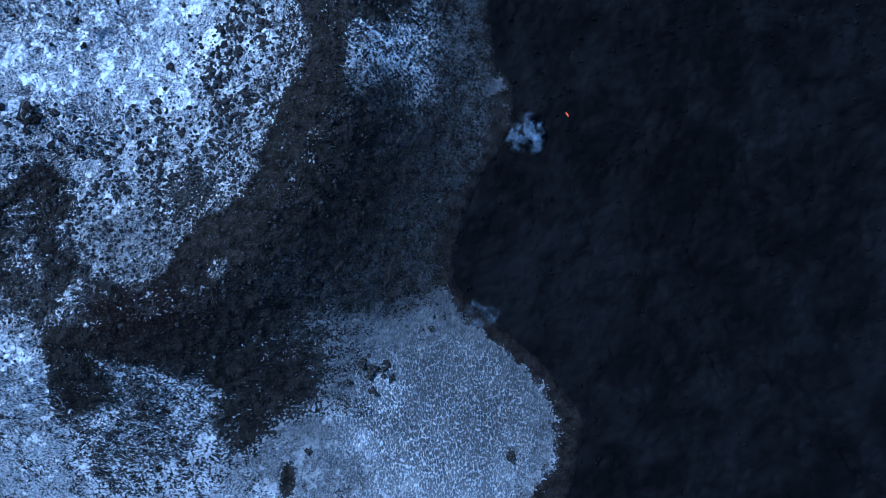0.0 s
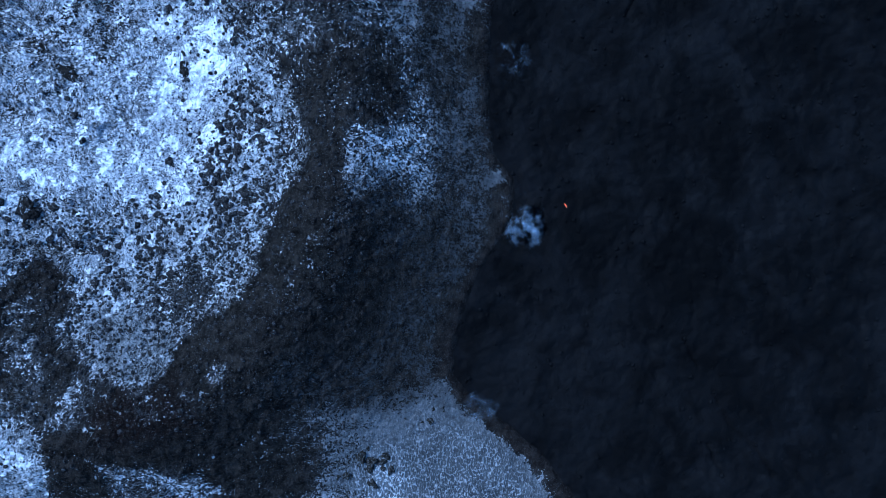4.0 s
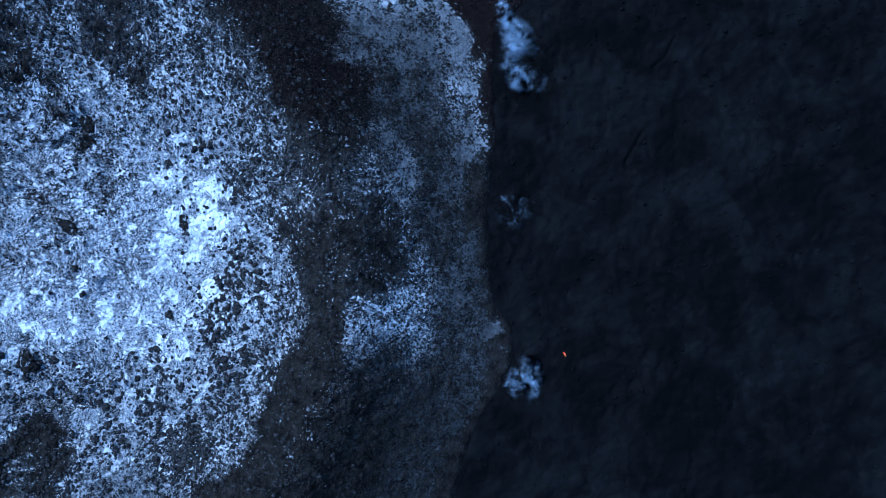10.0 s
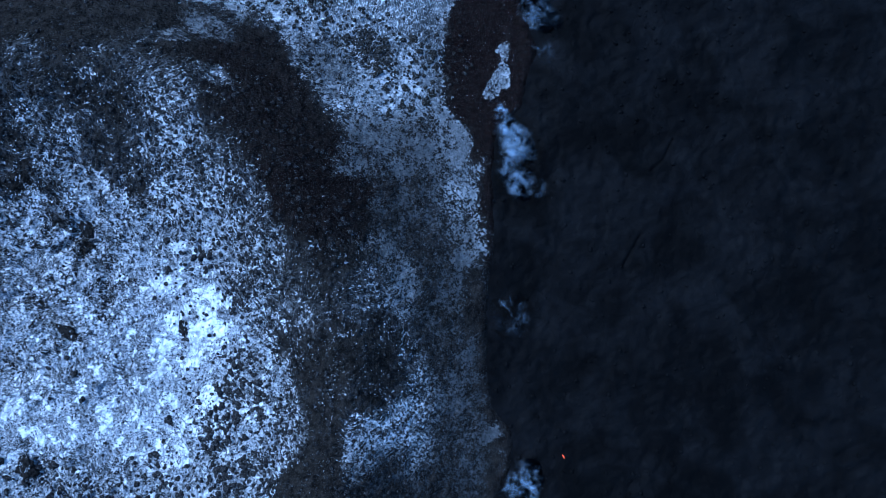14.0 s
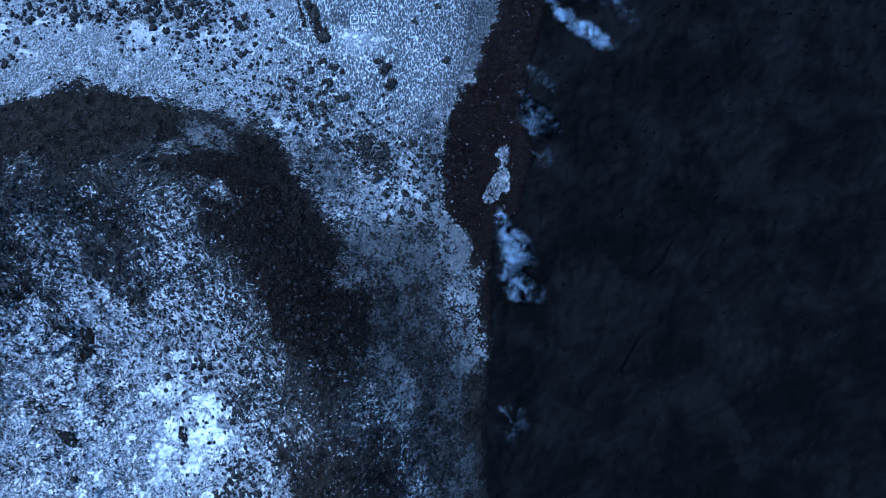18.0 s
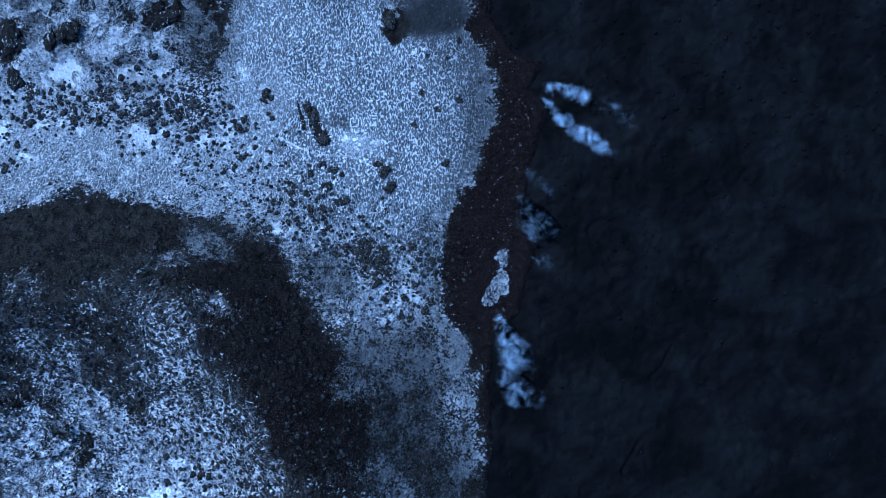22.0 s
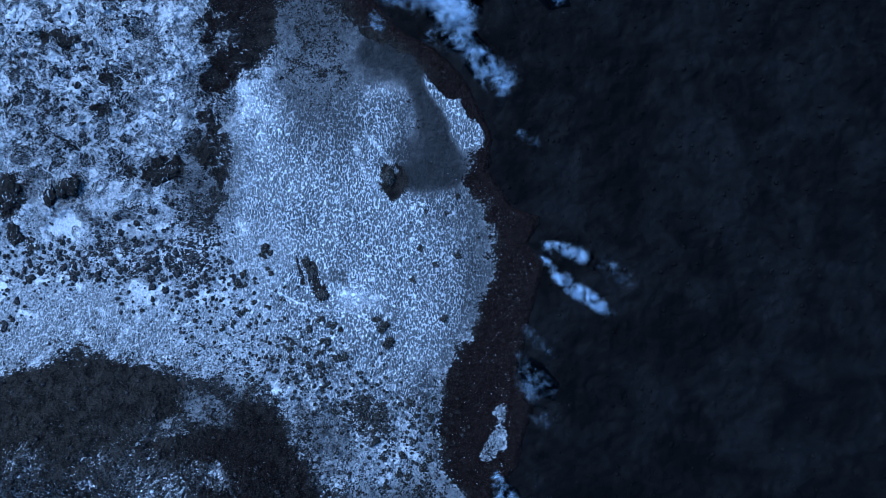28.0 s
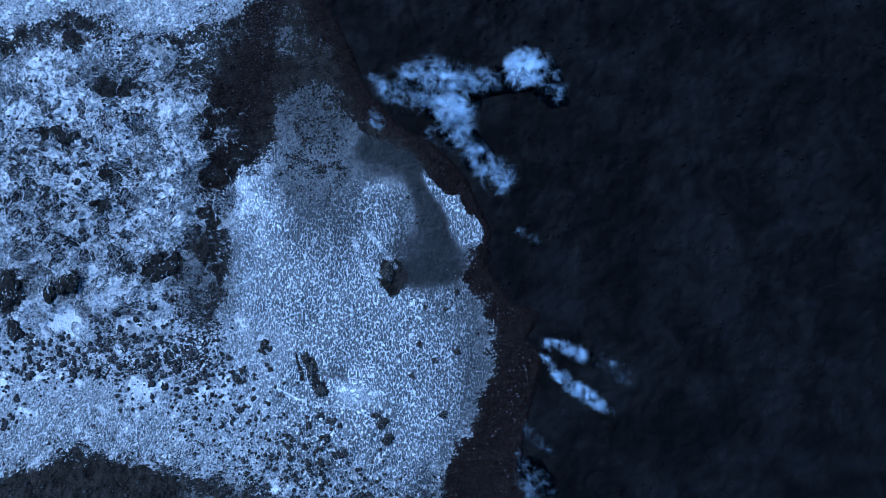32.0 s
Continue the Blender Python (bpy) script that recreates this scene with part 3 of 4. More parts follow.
blob(cover, (-20.1, 55.5), 5.8, 6.8, 0.30)
blob(cover, (-10.9, 40.3), 6.8, 5.8, 0.36)
blob(cover, (-8.7, 26.4), 7.3, 6.3, 0.52)
blob(cover, (-12.0, 18.8), 4.9, 4.9, 0.42)
blob(ash_and_shade, (-10.2, 33.5), 8.7, 18.4, 0.05)
blob(cover, (-17.1, 26.8), 2.7, 10.7, 0.1)
blob(cover, (-18.6, 47.1), 4.4, 3.9, 0.25)
blob(cover, (-20.1, 68.2), 9.7, 5.8, 0.1)
blob(brown, (-20.1, 68.2), 10.7, 6.8, 0.8)
blob(cover, (-28.1, 65.2), 3.9, 3.4, 0.46)
blob(cover, (-10.8, 73.4), 5.8, 3.9, 0.58)
blob(ash_and_shade, (-10.8, 73.4), 5.8, 3.9, 0.8)
# lace of grey snow at the eastern foot
stroke(cover, [(-3.6, 67.5), (-5.3, 56.6), (1.0, 47.0), (3.8, 36.9), (5.7, 25.5), (1.9, 16.3)], 3.6, 0.52)
stroke(ash_and_shade, [(-3.6, 67.5), (-3.5, 56.9), (1.9, 47.1), (4.7, 36.9), (6.6, 25.5), (2.8, 16.2)], 4.4, 1.02)
blob(cover, (-5.7, 53.8), 2.9, 4.9, 0.6)
blob(ash_and_shade, (-5.7, 53.8), 2.9, 4.9, 0.45)
stroke(ash_and_shade, [(3.4, 18.9), (-2.2, 9.4), (-11.9, 3.9), (-17.9, -1.4)], 5.0, 1.08)
stroke(cover, [(3.4, 18.9), (-2.2, 9.4), (-11.9, 3.9), (-17.9, -1.4)], 5.0, 0.52)
stroke(cover, [(-18.6, 13.0), (-23.6, 5.5), (-30.4, 0.5)], 3.6, 0.06)
# the southern foot
blob(cover, (-48.4, 0.3), 7.3, 5.3, 0.84)
blob(ash_and_shade, (-48.4, 0.3), 7.3, 5.8, 0.34)
blob(rubble, (-48.4, 0.3), 7.3, 5.3, 1.0)
blob(cover, (-67.3, 9.4), 4.9, 6.8, 0.22)
blob(cover, (-65.4, -3.2), 4.4, 5.8, 0.38)
blob(cover, (-40.4, -8.7), 5.8, 3.9, 0.36)
blob(cover, (-45.6, -13.8), 4.9, 2.9, 0.14)
blob(cover, (-47.7, -25.2), 12.6, 8.7, 0.47)
blob(cover, (-63.7, -15.3), 3.9, 5.8, 1.05)
blob(cover, (-65.3, -28.6), 4.4, 6.8, 0.76)
blob(cover, (-31.8, -13.6), 5.8, 5.8, 0.16)
blob(cover, (-33.4, -24.1), 4.9, 3.9, 0.28)
blob(cover, (-55.3, -7.3), 5.8, 3.9, 0.42)
# head of the northern plain: dusted, with smooth ash in its bays
blob(cover, (-20.7, 154.5), 5.8, 8.2, 0.66)
blob(ash_and_shade, (-20.7, 154.5), 5.8, 8.7, 0.62)
blob(tussock, (-20.7, 154.5), 5.8, 7.8, 0.45)
blob(cover, (-20.7, 159.9), 4.9, 2.9, 0.74)
blob(ash_and_shade, (-20.7, 159.9), 4.9, 3.1, 0.72)
blob(cover, (-7.9, 154.0), 5.3, 2.5, 1.0)
blob(ash_and_shade, (-7.9, 154.0), 5.8, 2.9, 1.42)
blob(tussock, (-7.9, 154.0), 5.8, 2.9, 0.0)
blob(ash_and_shade, (-7.9, 142.8), 4.9, 6.0, 0.18)
blob(cover, (-7.9, 142.8), 4.7, 5.8, 1.08)
blob(tussock, (-7.9, 142.8), 4.9, 6.0, 1.0)
blob(ash_and_shade, (-30.5, 145.7), 4.9, 6.8, 0.0)
blob(ash_and_shade, (-16.7, 144.7), 3.9, 4.4, 0.5)
stroke(cover, [(-34.0, 171.2), (-33.4, 163.3), (-34.4, 157.4)], 3.0, 0.22)
blob(cover, (-32.5, 175.2), 4.9, 3.9, 0.36)
blob(ash_and_shade, (-28.6, 175.1), 7.8, 3.9, 0.9)
blob(cover, (-31.0, 158.4), 3.9, 3.4, 0.3)
blob(cover, (-17.8, 166.3), 5.8, 2.9, 0.2)
# the old field: bare plates, drifts and the gap towards the plain
blob(cover, (-47.1, 148.6), 4.7, 9.7, 1.02)
blob(slabs, (-47.1, 148.6), 4.7, 9.7, 0.15)
blob(ash_and_shade, (-47.1, 148.6), 4.7, 9.7, 0.12)
blob(cover, (-40.2, 136.9), 3.7, 8.7, 0.34)
blob(ash_and_shade, (-39.2, 133.9), 4.4, 8.7, 0.6)
blob(cover, (-49.0, 134.9), 4.4, 1.9, 0.16, 15)
blob(cover, (-43.1, 128.1), 3.9, 3.9, 0.36)
blob(cover, (-73.5, 131.9), 3.9, 3.4, 0.22)
blob(cover, (-62.8, 131.9), 3.4, 2.4, 0.3, 35)
blob(cover, (-69.9, 175.2), 14.6, 3.4, 0.36)
blob(cover, (-51.2, 170.2), 8.7, 2.9, 0.46)
blob(cover, (-72.9, 179.1), 3.9, 2.1, 0.95)
blob(cover, (-49.3, 179.1), 5.8, 2.9, 0.95)
blob(cover, (-62.0, 169.2), 4.4, 2.9, 0.95)
blob(ash_and_shade, (6.7, 121.6), 3.4, 5.8, 0.42)
blob(ash_and_shade, (7.7, 113.8), 2.9, 5.8, 0.45)
blob(ash_and_shade, (2.8, 127.5), 4.9, 2.9, 0.4)
blob(ash_and_shade, (9.3, -30.8), 8.7, 7.8, 0.42)
blob(ash_and_shade, (-7.9, -13.2), 9.7, 4.9, 0.6)
blob(ash_and_shade, (-24.6, 166.3), 8.7, 3.9, 0.9)
blob(cover, (-53.7, 80.3), 15.5, 8.7, 0.36, 0, 0.5)
blob(cover, (-37.9, 76.9), 1.9, 7.8, 0.5)
blob(cover, (-57.8, 87.2), 8.7, 2.9, 0.36)
blob(cover, (-52.3, 71.0), 8.7, 3.9, 0.52)
blob(cover, (-50.0, 62.2), 5.8, 2.9, 0.82)
blob(cover, (-66.4, 67.0), 5.8, 3.9, 0.46)
blob(cover, (-18.6, 36.9), 4.4, 6.8, 0.27)
blob(cover, (-20.5, 47.2), 4.4, 5.8, 0.34)
blob(cover, (-22.6, 31.7), 2.9, 5.8, 0.5)
blob(cover, (-0.8, 59.1), 3.9, 5.8, 0.46)
blob(cover, (-1.7, 38.7), 3.9, 4.9, 0.44)
blob(cover, (5.7, 50.0), 1.7, 5.8, 0.36)
blob(cover, (-67.0, 64.1), 8.7, 4.9, 0.56)
blob(cover, (-67.9, 40.8), 6.8, 3.9, 0.78)
blob(cover, (-63.6, 9.4), 5.8, 3.9, 0.18)
blob(cover, (-40.2, 8.4), 5.8, 5.8, 0.42)
blob(cover, (-20.8, 162.7), 5.8, 3.9, 0.6)
blob(ash_and_shade, (-20.8, 162.7), 6.8, 4.4, 0.85)
blob(ash_and_shade, (-12.9, 152.9), 6.8, 2.9, 0.5)
blob(ash_and_shade, (-20.7, 151.9), 4.9, 5.8, 0.6)
blob(cover, (-20.7, 151.9), 4.9, 5.8, 0.62)
blob(cover, (-55.7, -22.1), 3.9, 8.7, 0.26)
blob(cover, (-41.0, -13.9), 8.7, 3.4, 0.14)
blob(cover, (-47.8, -29.0), 10.7, 5.8, 0.45)
blob(cover, (-33.9, -28.8), 3.9, 4.9, 0.3)
blob(cover, (-61.5, -9.7), 6.8, 3.4, 0.34)
blob(cover, (-63.0, -16.2), 2.9, 4.9, 1.05)
blob(cover, (-33.7, -2.8), 2.9, 1.7, 0.48, 30)
blob(cover, (-37.9, -6.2), 5.8, 2.9, 0.3)
blob(cover, (-62.0, 73.8), 12.6, 6.8, 0.42)
blob(cover, (-41.9, 73.7), 10.7, 5.8, 0.4)
blob(cover, (-53.9, 63.7), 5.8, 3.9, 0.62)
blob(cover, (-29.0, 66.1), 3.9, 5.8, 0.44)
stroke(cover, [(-2.2, 14.0), (-7.6, 7.5), (-14.4, 3.0), (-19.6, -3.2)], 3.6, 0.48)
stroke(ash_and_shade, [(-2.2, 14.0), (-7.6, 7.5), (-14.4, 3.0), (-19.6, -3.2)], 4.2, 0.92)
blob(cover, (-42.6, 69.3), 5.8, 7.8, 0.52)
blob(cover, (-28.9, 53.4), 5.8, 5.8, 0.46)
stroke(cover, [(-31.6, 168.6), (-30.3, 161.7), (-32.5, 155.3)], 3.2, 0.24)
blob(ash_and_shade, (-19.8, 160.2), 5.8, 4.4, 1.0)
blob(cover, (-19.8, 160.2), 5.8, 4.4, 0.58)
blob(cover, (-13.9, 162.7), 3.9, 2.9, 0.4)
blob(ash_and_shade, (-21.7, 149.9), 5.8, 5.8, 0.62)
blob(ash_and_shade, (-8.0, 155.8), 5.8, 3.9, 1.1)
blob(ash_and_shade, (-36.4, 139.2), 2.4, 6.8, 0.25)
blob(cover, (-7.7, 66.3), 3.4, 5.8, 0.5)
blob(ash_and_shade, (-7.7, 66.3), 3.4, 5.8, 1.0)
# patches of drift and bare rock, metres wide
veins = fbm(X + 1.5 * WARP, Y - WARP, 4.6, 4, 81)
cover += (1.9 * veins + 0.13) * slabs * step(1.15, 0.9, cover)
cover += 0.3 * fbm(X, Y + WARP, 6.5, 4, 83) * step(24, 34, r) * step(72, 60, r)
cover += 0.7 * fbm(X - WARP, Y, 4.0, 5, 85) * step(38, 28, r)
rims = fbm(X + WARP, Y + 0.8 * WARP, 3.4, 3, 91)
cover += slabs * (0.55 * np.exp(-(rims / 0.035) ** 2) - 0.16 * step(0.10, 0.18, np.abs(rims)))
stroke(cover, [(-66.9, 124.3), (-63.9, 125.5)], 0.9, 1.45, 0.2, 1.0, 0.9)
stroke(cover, [(-64.4, 127.2), (-63.6, 122.9)], 0.8, 1.45, 0.2, 1.0, 0.9)
stroke(slabs, [(-66.9, 124.3), (-63.9, 125.5), (-63.6, 122.9)], 1.3, 0.0)
stroke(rubble, [(-66.9, 124.3), (-63.9, 125.5), (-63.6, 122.9)], 1.3, 0.1)
stroke(cover, [(-53.1, 125.1), (-51.9, 124.1)], 0.5, 1.4, 0.2, 1.0, 0.9)
stroke(cover, [(-51.8, 114.0), (-49.2, 113.2)], 0.5, 1.4, 0.2, 1.0, 0.9)
# smooth grey ash in the bays of the margin
blob(cover, (-7.5, 153.6), 6.0, 4.1, 1.0)
blob(ash_and_shade, (-7.5, 153.6), 6.2, 4.3, 1.4)
blob(tussock, (-7.5, 153.6), 6.2, 4.3, 0.0)
stroke(cover, [(-23.6, 20.7), (-26.5, 12.0), (-30.6, 5.2), (-37.1, -0.8)], 3.1, 0.12)
stroke(ash_and_shade, [(-8.3, 17.5), (-4.0, 9.6), (-7.7, 0.3), (-13.1, -3.3)], 8.2, 1.4)
stroke(cover, [(-8.3, 17.5), (-4.0, 9.6), (-7.7, 0.3), (-13.1, -3.3)], 8.2, 0.52)
blob(cover, (-16.4, 11.1), 8.7, 10.6, 0.30)
# the bare strip before the flow, with two snow islets
east = X - edge_at(SNOW_EDGE, Y) + 0.6 * WARP + 3.4 * fbm(X, Y, 2.2, 5, 31) - 2.4 * step(12, 30, Y) * step(82, 72, Y)
cover -= 0.22 * step(-5, 0, east) * step(-5, 60, Y) * step(80, 70, Y)
bare = step(-3.6, 1.2, east)
cover += (0.13 - cover) * bare
brown += (0.3 + 0.7 * step(45, 62, Y) - brown) * bare
tussock *= 1 - bare
ash_and_shade += 0.45 * step(-7, 0, east) * (1 - bare) * np.clip(1 - 0.6 * ash_and_shade, 0, 1)
blob(cover, (-0.1, 137.9), 6.0, 5.4, 1.0, 30)
blob(ash_and_shade, (-0.1, 137.9), 6.2, 5.6, 1.4, 30)
stroke(cover, [(-0.6, 139.9), (-1.3, 147.7)], 2.1, 1.0)
stroke(ash_and_shade, [(-0.6, 139.9), (-1.3, 148.7)], 2.3, 1.4)
blob(cover, (-0.6, 136.9), 4.1, 4.7, 0.8)
blob(ash_and_shade, (-0.6, 136.9), 4.5, 5.0, 1.6)
blob(tussock, (-0.6, 136.9), 4.5, 5.0, 0.0)
blob(cover, (-0.6, 144.2), 1.9, 3.9, 0.8)
blob(ash_and_shade, (-0.6, 144.2), 2.3, 4.3, 1.6)
blob(tussock, (-0.6, 144.2), 2.3, 4.3, 0.0)
blob(cover, (-6.9, 134.2), 2.1, 1.4, 0.15, -20)
blob(cover, (-7.9, 131.2), 1.4, 1.2, 0.15)
blob(cover, (-5.2, 133.8), 1.5, 1.4, 0.1)
stroke(cover, [(11.3, 92.7), (10.8, 89.0), (8.7, 85.3)], 1.2, 0.66, 0.3, 1.0, 0.8)
stroke(ash_and_shade, [(11.3, 92.7), (10.8, 89.0), (8.7, 85.3)], 1.9, 0.3)
stroke(cover, [(0.3, 149.9), (2.3, 146.7), (3.4, 143.4)], 1.1, 0.78, 0.3, 1.0, 0.8)
blob(cover, (5.7, 141.3), 1.9, 2.1, 0.8, 0, 0.6)
stroke(ash_and_shade, [(0.3, 149.9), (2.3, 146.7), (5.7, 141.3)], 2.9, 0.15)
stroke(tussock, [(0.3, 149.9), (2.3, 146.7), (5.7, 141.3)], 2.9, 0.8)
# smooth ash in the bay, and the islets beyond it
stroke(cover, [(-11.4, 155.3), (-7.0, 154.7), (-3.5, 152.6), (-1.9, 148.6), (-0.6, 142.8), (0.4, 136.9), (-3.0, 134.0), (1.9, 134.2)], 2.3, 0.95, 0.45, 1.0, 0.35)
stroke(ash_and_shade, [(-11.4, 155.3), (-7.0, 154.7), (-3.5, 152.6), (-1.9, 148.6), (-0.6, 142.8), (0.4, 136.9), (-3.0, 134.0), (1.9, 134.2)], 2.3, 1.9, 0.45, 1.0, 0.35)
stroke(tussock, [(-11.4, 155.3), (-7.0, 154.7), (-3.5, 152.6), (-1.9, 148.6), (-0.6, 142.8), (0.4, 136.9), (-3.0, 134.0), (1.9, 134.2)], 2.3, 0.0, 0.45, 1.0, 0.35)
stroke(cover, [(0.4, 140.8), (1.4, 135.9)], 2.2, 0.95, 0.45, 1.0, 0.35)
stroke(ash_and_shade, [(0.4, 140.8), (1.4, 135.9)], 2.2, 1.9, 0.45, 1.0, 0.35)
stroke(tussock, [(0.4, 140.8), (1.4, 135.9)], 2.2, 0.0, 0.45, 1.0, 0.35)
stroke(cover, [(-0.3, 150.4), (1.4, 147.2), (3.3, 144.7)], 1.5, 1.05, 0.4, 1.0, 0.5)
stroke(cover, [(4.3, 141.8), (6.0, 140.6)], 1.9, 1.05, 0.4, 1.0, 0.5)
stroke(ash_and_shade, [(-0.3, 150.4), (1.4, 147.2), (3.3, 144.7)], 1.5, 0.12, 0.4, 1.0, 0.5)
stroke(ash_and_shade, [(4.3, 141.8), (6.0, 140.6)], 1.9, 0.12, 0.4, 1.0, 0.5)
stroke(tussock, [(-0.3, 150.4), (1.4, 147.2), (3.3, 144.7)], 1.5, 1.0, 0.4, 1.0, 0.5)
stroke(tussock, [(4.3, 141.8), (6.0, 140.6)], 1.9, 1.0, 0.4, 1.0, 0.5)
stroke(cover, [(-12.8, 158.9), (-7.9, 157.5), (-3.0, 155.3), (2.8, 148.6)], 0.7, 0.2, 0.8, 1.0, 0.8)
stroke(cover, [(-7.9, 134.9), (-6.3, 133.0), (-7.9, 130.8)], 0.7, 0.15, 0.6, 1.0, 0.5)
# drifts on the northern plain, and a low scarp's shadow line painted as bare ground
for line in ([(-12.9, 141.8), (-10.1, 138.9), (-7.0, 134.7)], [(-14.2, 139.8), (-12.8, 134.9), (-8.5, 129.6)]):
    stroke(cover, line, 0.2, 1.25, 0.8, 0.45, 0.2)
    stroke(tussock, line, 0.25, 0.2, 0.8, 0.45, 0.2)
    stroke(ash_and_shade, line, 0.3, 0.0, 0.8, 0.5, 0.2)
stroke(cover, [(-25.5, 125.1), (-24.3, 120.2), (-23.1, 115.3)], 0.3, 0.3, 0.6, 1.0, 0.3)
# the trodden path
PATH = [(-27.8, 113.9), (-24.2, 111.9), (-20.8, 110.6), (-14.9, 110.3), (-11.0, 108.5)]
stroke(cover, PATH, 0.13, 1.35, 0.5, 0.8, 0.06)
stroke(tussock, PATH, 0.14, 0.0, 0.5, 0.8, 0.06)
stroke(ash_and_shade, PATH, 0.2, 0.0, 0.3, 1.0, 0.06)

# broken crust: ridged, with gullies in the crater's floor
ridged = 0.3 - np.abs(fbm(X + WARP, Y + 0.6 * WARP, 5.5, 5, 43))
gully = 0 * X
for line in ([(-76.0, 49.5), (-70.3, 50.9), (-65.6, 47.6), (-58.9, 44.7)], [(-59.1, 62.8), (-61.7, 60.0), (-64.6, 58.1), (-70.1, 59.0)], [(-75.1, 38.6), (-70.3, 38.5), (-64.6, 38.1)], [(-42.6, 46.6), (-42.2, 43.7)], [(-56.0, 35.2), (-53.2, 32.8)], [(-70.8, 16.1), (-59.7, 15.2), (-48.4, 13.0)]):
    stroke(gully, line, 0.6, 1.0, 1.0, 1.0, 0.9)
lumps = fbm(X, Y, 2.4, 4, 41)
clods = np.maximum(0, fbm(X + WARP, Y, 1.1, 3, 47) - 0.02)
waves = fbm(X * 1.9 + 0.8 * WARP, Y, 1.1, 2, 53)
relief = rubble * (1.6 * clods + 0.8 * lumps)
near = step(200, 100, np.maximum(np.abs(X + 28), np.abs(Y - 69) - 40))
Z = broad_height(X, Y) + near * (1.1 * relief + (2.2 - 1.2 * slabs) * rubble * ridged - 0.9 * gully + 0.22 * tussock * waves + 0.12 * cover)
# the land dips under the flow
under = step(0.0, 4.0, X - edge_at(FLOW_EDGE, Y) - 1.0 + 1.5 * step(60, 50, Y))
Z = Z - under * 2.6
ground = new("ground", sheet("ground", xs, ys, Z, {"cover": cover, "ash_and_shade": np.clip(ash_and_shade, 0, 2.0), "tussock": tussock, "brown": brown, "relief": relief, "rubble": rubble, "slabs": slabs}))
ground.data.materials.append(GROUND)
tagged(ground, "snow lying broken over dark moss, ash and crater rubble", "ground", kind="structure")
LAND = (xs, ys, Z)

# ---- the young lava flow ----
fx, fy = axis(-32, 92, 0.36, 2400), axis(-56, 194, 0.36, 2400)
X, Y = np.meshgrid(fx, fy)
WARP = 2.4 * fbm(X, Y, 7, 4, 21) + 1.0 * fbm(X, Y, 1.6, 2, 22)
inside = X - edge_at(FLOW_EDGE, Y) + 0.45 * WARP + 1.2 + 1.5 * step(60, 50, Y)
front = step(-0.6, 2.2, inside)
crusts = np.abs(fbm(X + WARP, Y * 0.6, 6.5, 4, 61))
ropes = fbm(X + 2 * WARP, Y + WARP, 1.6, 3, 67)
Z = np.maximum(2.6, broad_height(X, Y) - 0.6) + 0.9 * step(0, 12, inside) * (0.5 + fbm(X, Y, 30, 3, 71)) + step(0, 5, inside) * (1.5 * crusts + 0.8 * ropes)
CRACKS = ([(41.4, 0.3), (42.9, -2.8), (44.1, -4.7)], [(46.2, -8.6), (49.1, -14.4), (51.8, -16.8), (54.2, -19.2), (56.5, -23.3)], [(45.5, -17.8), (47.2, -21.7), (48.9, -24.1)],
          [(68.3, -34.7), (70.2, -38.1), (75.0, -41.5)], [(34.8, 61.2), (33.3, 58.7), (31.9, 55.8)], [(40.4, 77.5), (38.7, 74.1), (36.5, 72.1)])
for line in CRACKS:
    groove = 0 * X
    stroke(groove, line, 0.22, 1.0, 0.7, 1.0, 0.25)
    Z -= 0.55 * groove
Z = -1.5 + (Z + 1.5) * front
flow = new("lava_field", sheet("lava_field", fx, fy, Z, {}))
flow.data.materials.append(FLOW)
tagged(flow, "young black lava flow with a cracked ropy crust", "lava flow", kind="structure")
CRUST = (fx, fy, Z)


def height_on(grid, x, y):
    i = min(max(int(np.searchsorted(grid[0], x)) - 1, 0), len(grid[0]) - 2)
    j = min(max(int(np.searchsorted(grid[1], y)) - 1, 0), len(grid[1]) - 2)
    return float(grid[2][j:j + 2, i:i + 2].mean())


def part(name, bm, material, parent=None, label=""):
    me = bpy.data.meshes.new(name)
    bm.to_mesh(me)
    bm.free()
    for p in me.polygons:
        p.use_smooth = True
    me.materials.append(material)
    ob = new(name, me)
    ob.parent = parent
    if label:
        tagged(ob, label)
    return ob


# ---- stones and hummocks ----
def lump_mesh(name, seed, flat, rough, detail, material):
    """A worn, uneven stone of radius one, cut flat below."""
    bm = bmesh.new()
    bmesh.ops.create_icosphere(bm, subdivisions=detail, radius=1.0)
    shift = Vector((seed * 3.7, seed * 1.3, seed * 0.7))
    for v in bm.verts:
        k = 1 + rough * noise.noise(v.co * 1.1 + shift) + 0.5 * rough * noise.noise(v.co * 2.7 + shift) + 0.4 * rough * noise.noise(v.co * 6.1 + shift)
        v.co *= k
        v.co.z *= flat
        v.co.z = max(v.co.z, -0.45)
    me = bpy.data.meshes.new(name)
    bm.to_mesh(me)
    bm.free()
    me.polygons.foreach_set("use_smooth", [True] * len(me.polygons))
    me.materials.append(material)
    return me


rng = random.Random(11)
STREAKED = streaked_rock_material()
BOULDERS = [lump_mesh("boulder", k, 0.75, 0.55, 3, BASALT) for k in range(7)]
ROCKS = [lump_mesh("crater_rock", k + 60, 0.7, 0.7, 3, BASALT) for k in range(7)]
HUMMOCKS = [lump_mesh("moss_hummock", k + 20, 0.38, 1.0, 3, MOSS) for k in range(6)]
OUTCROPS = [lump_mesh("rock_outcrop", k + 40, 0.32, 0.8, 4, STREAKED) for k in range(3)]


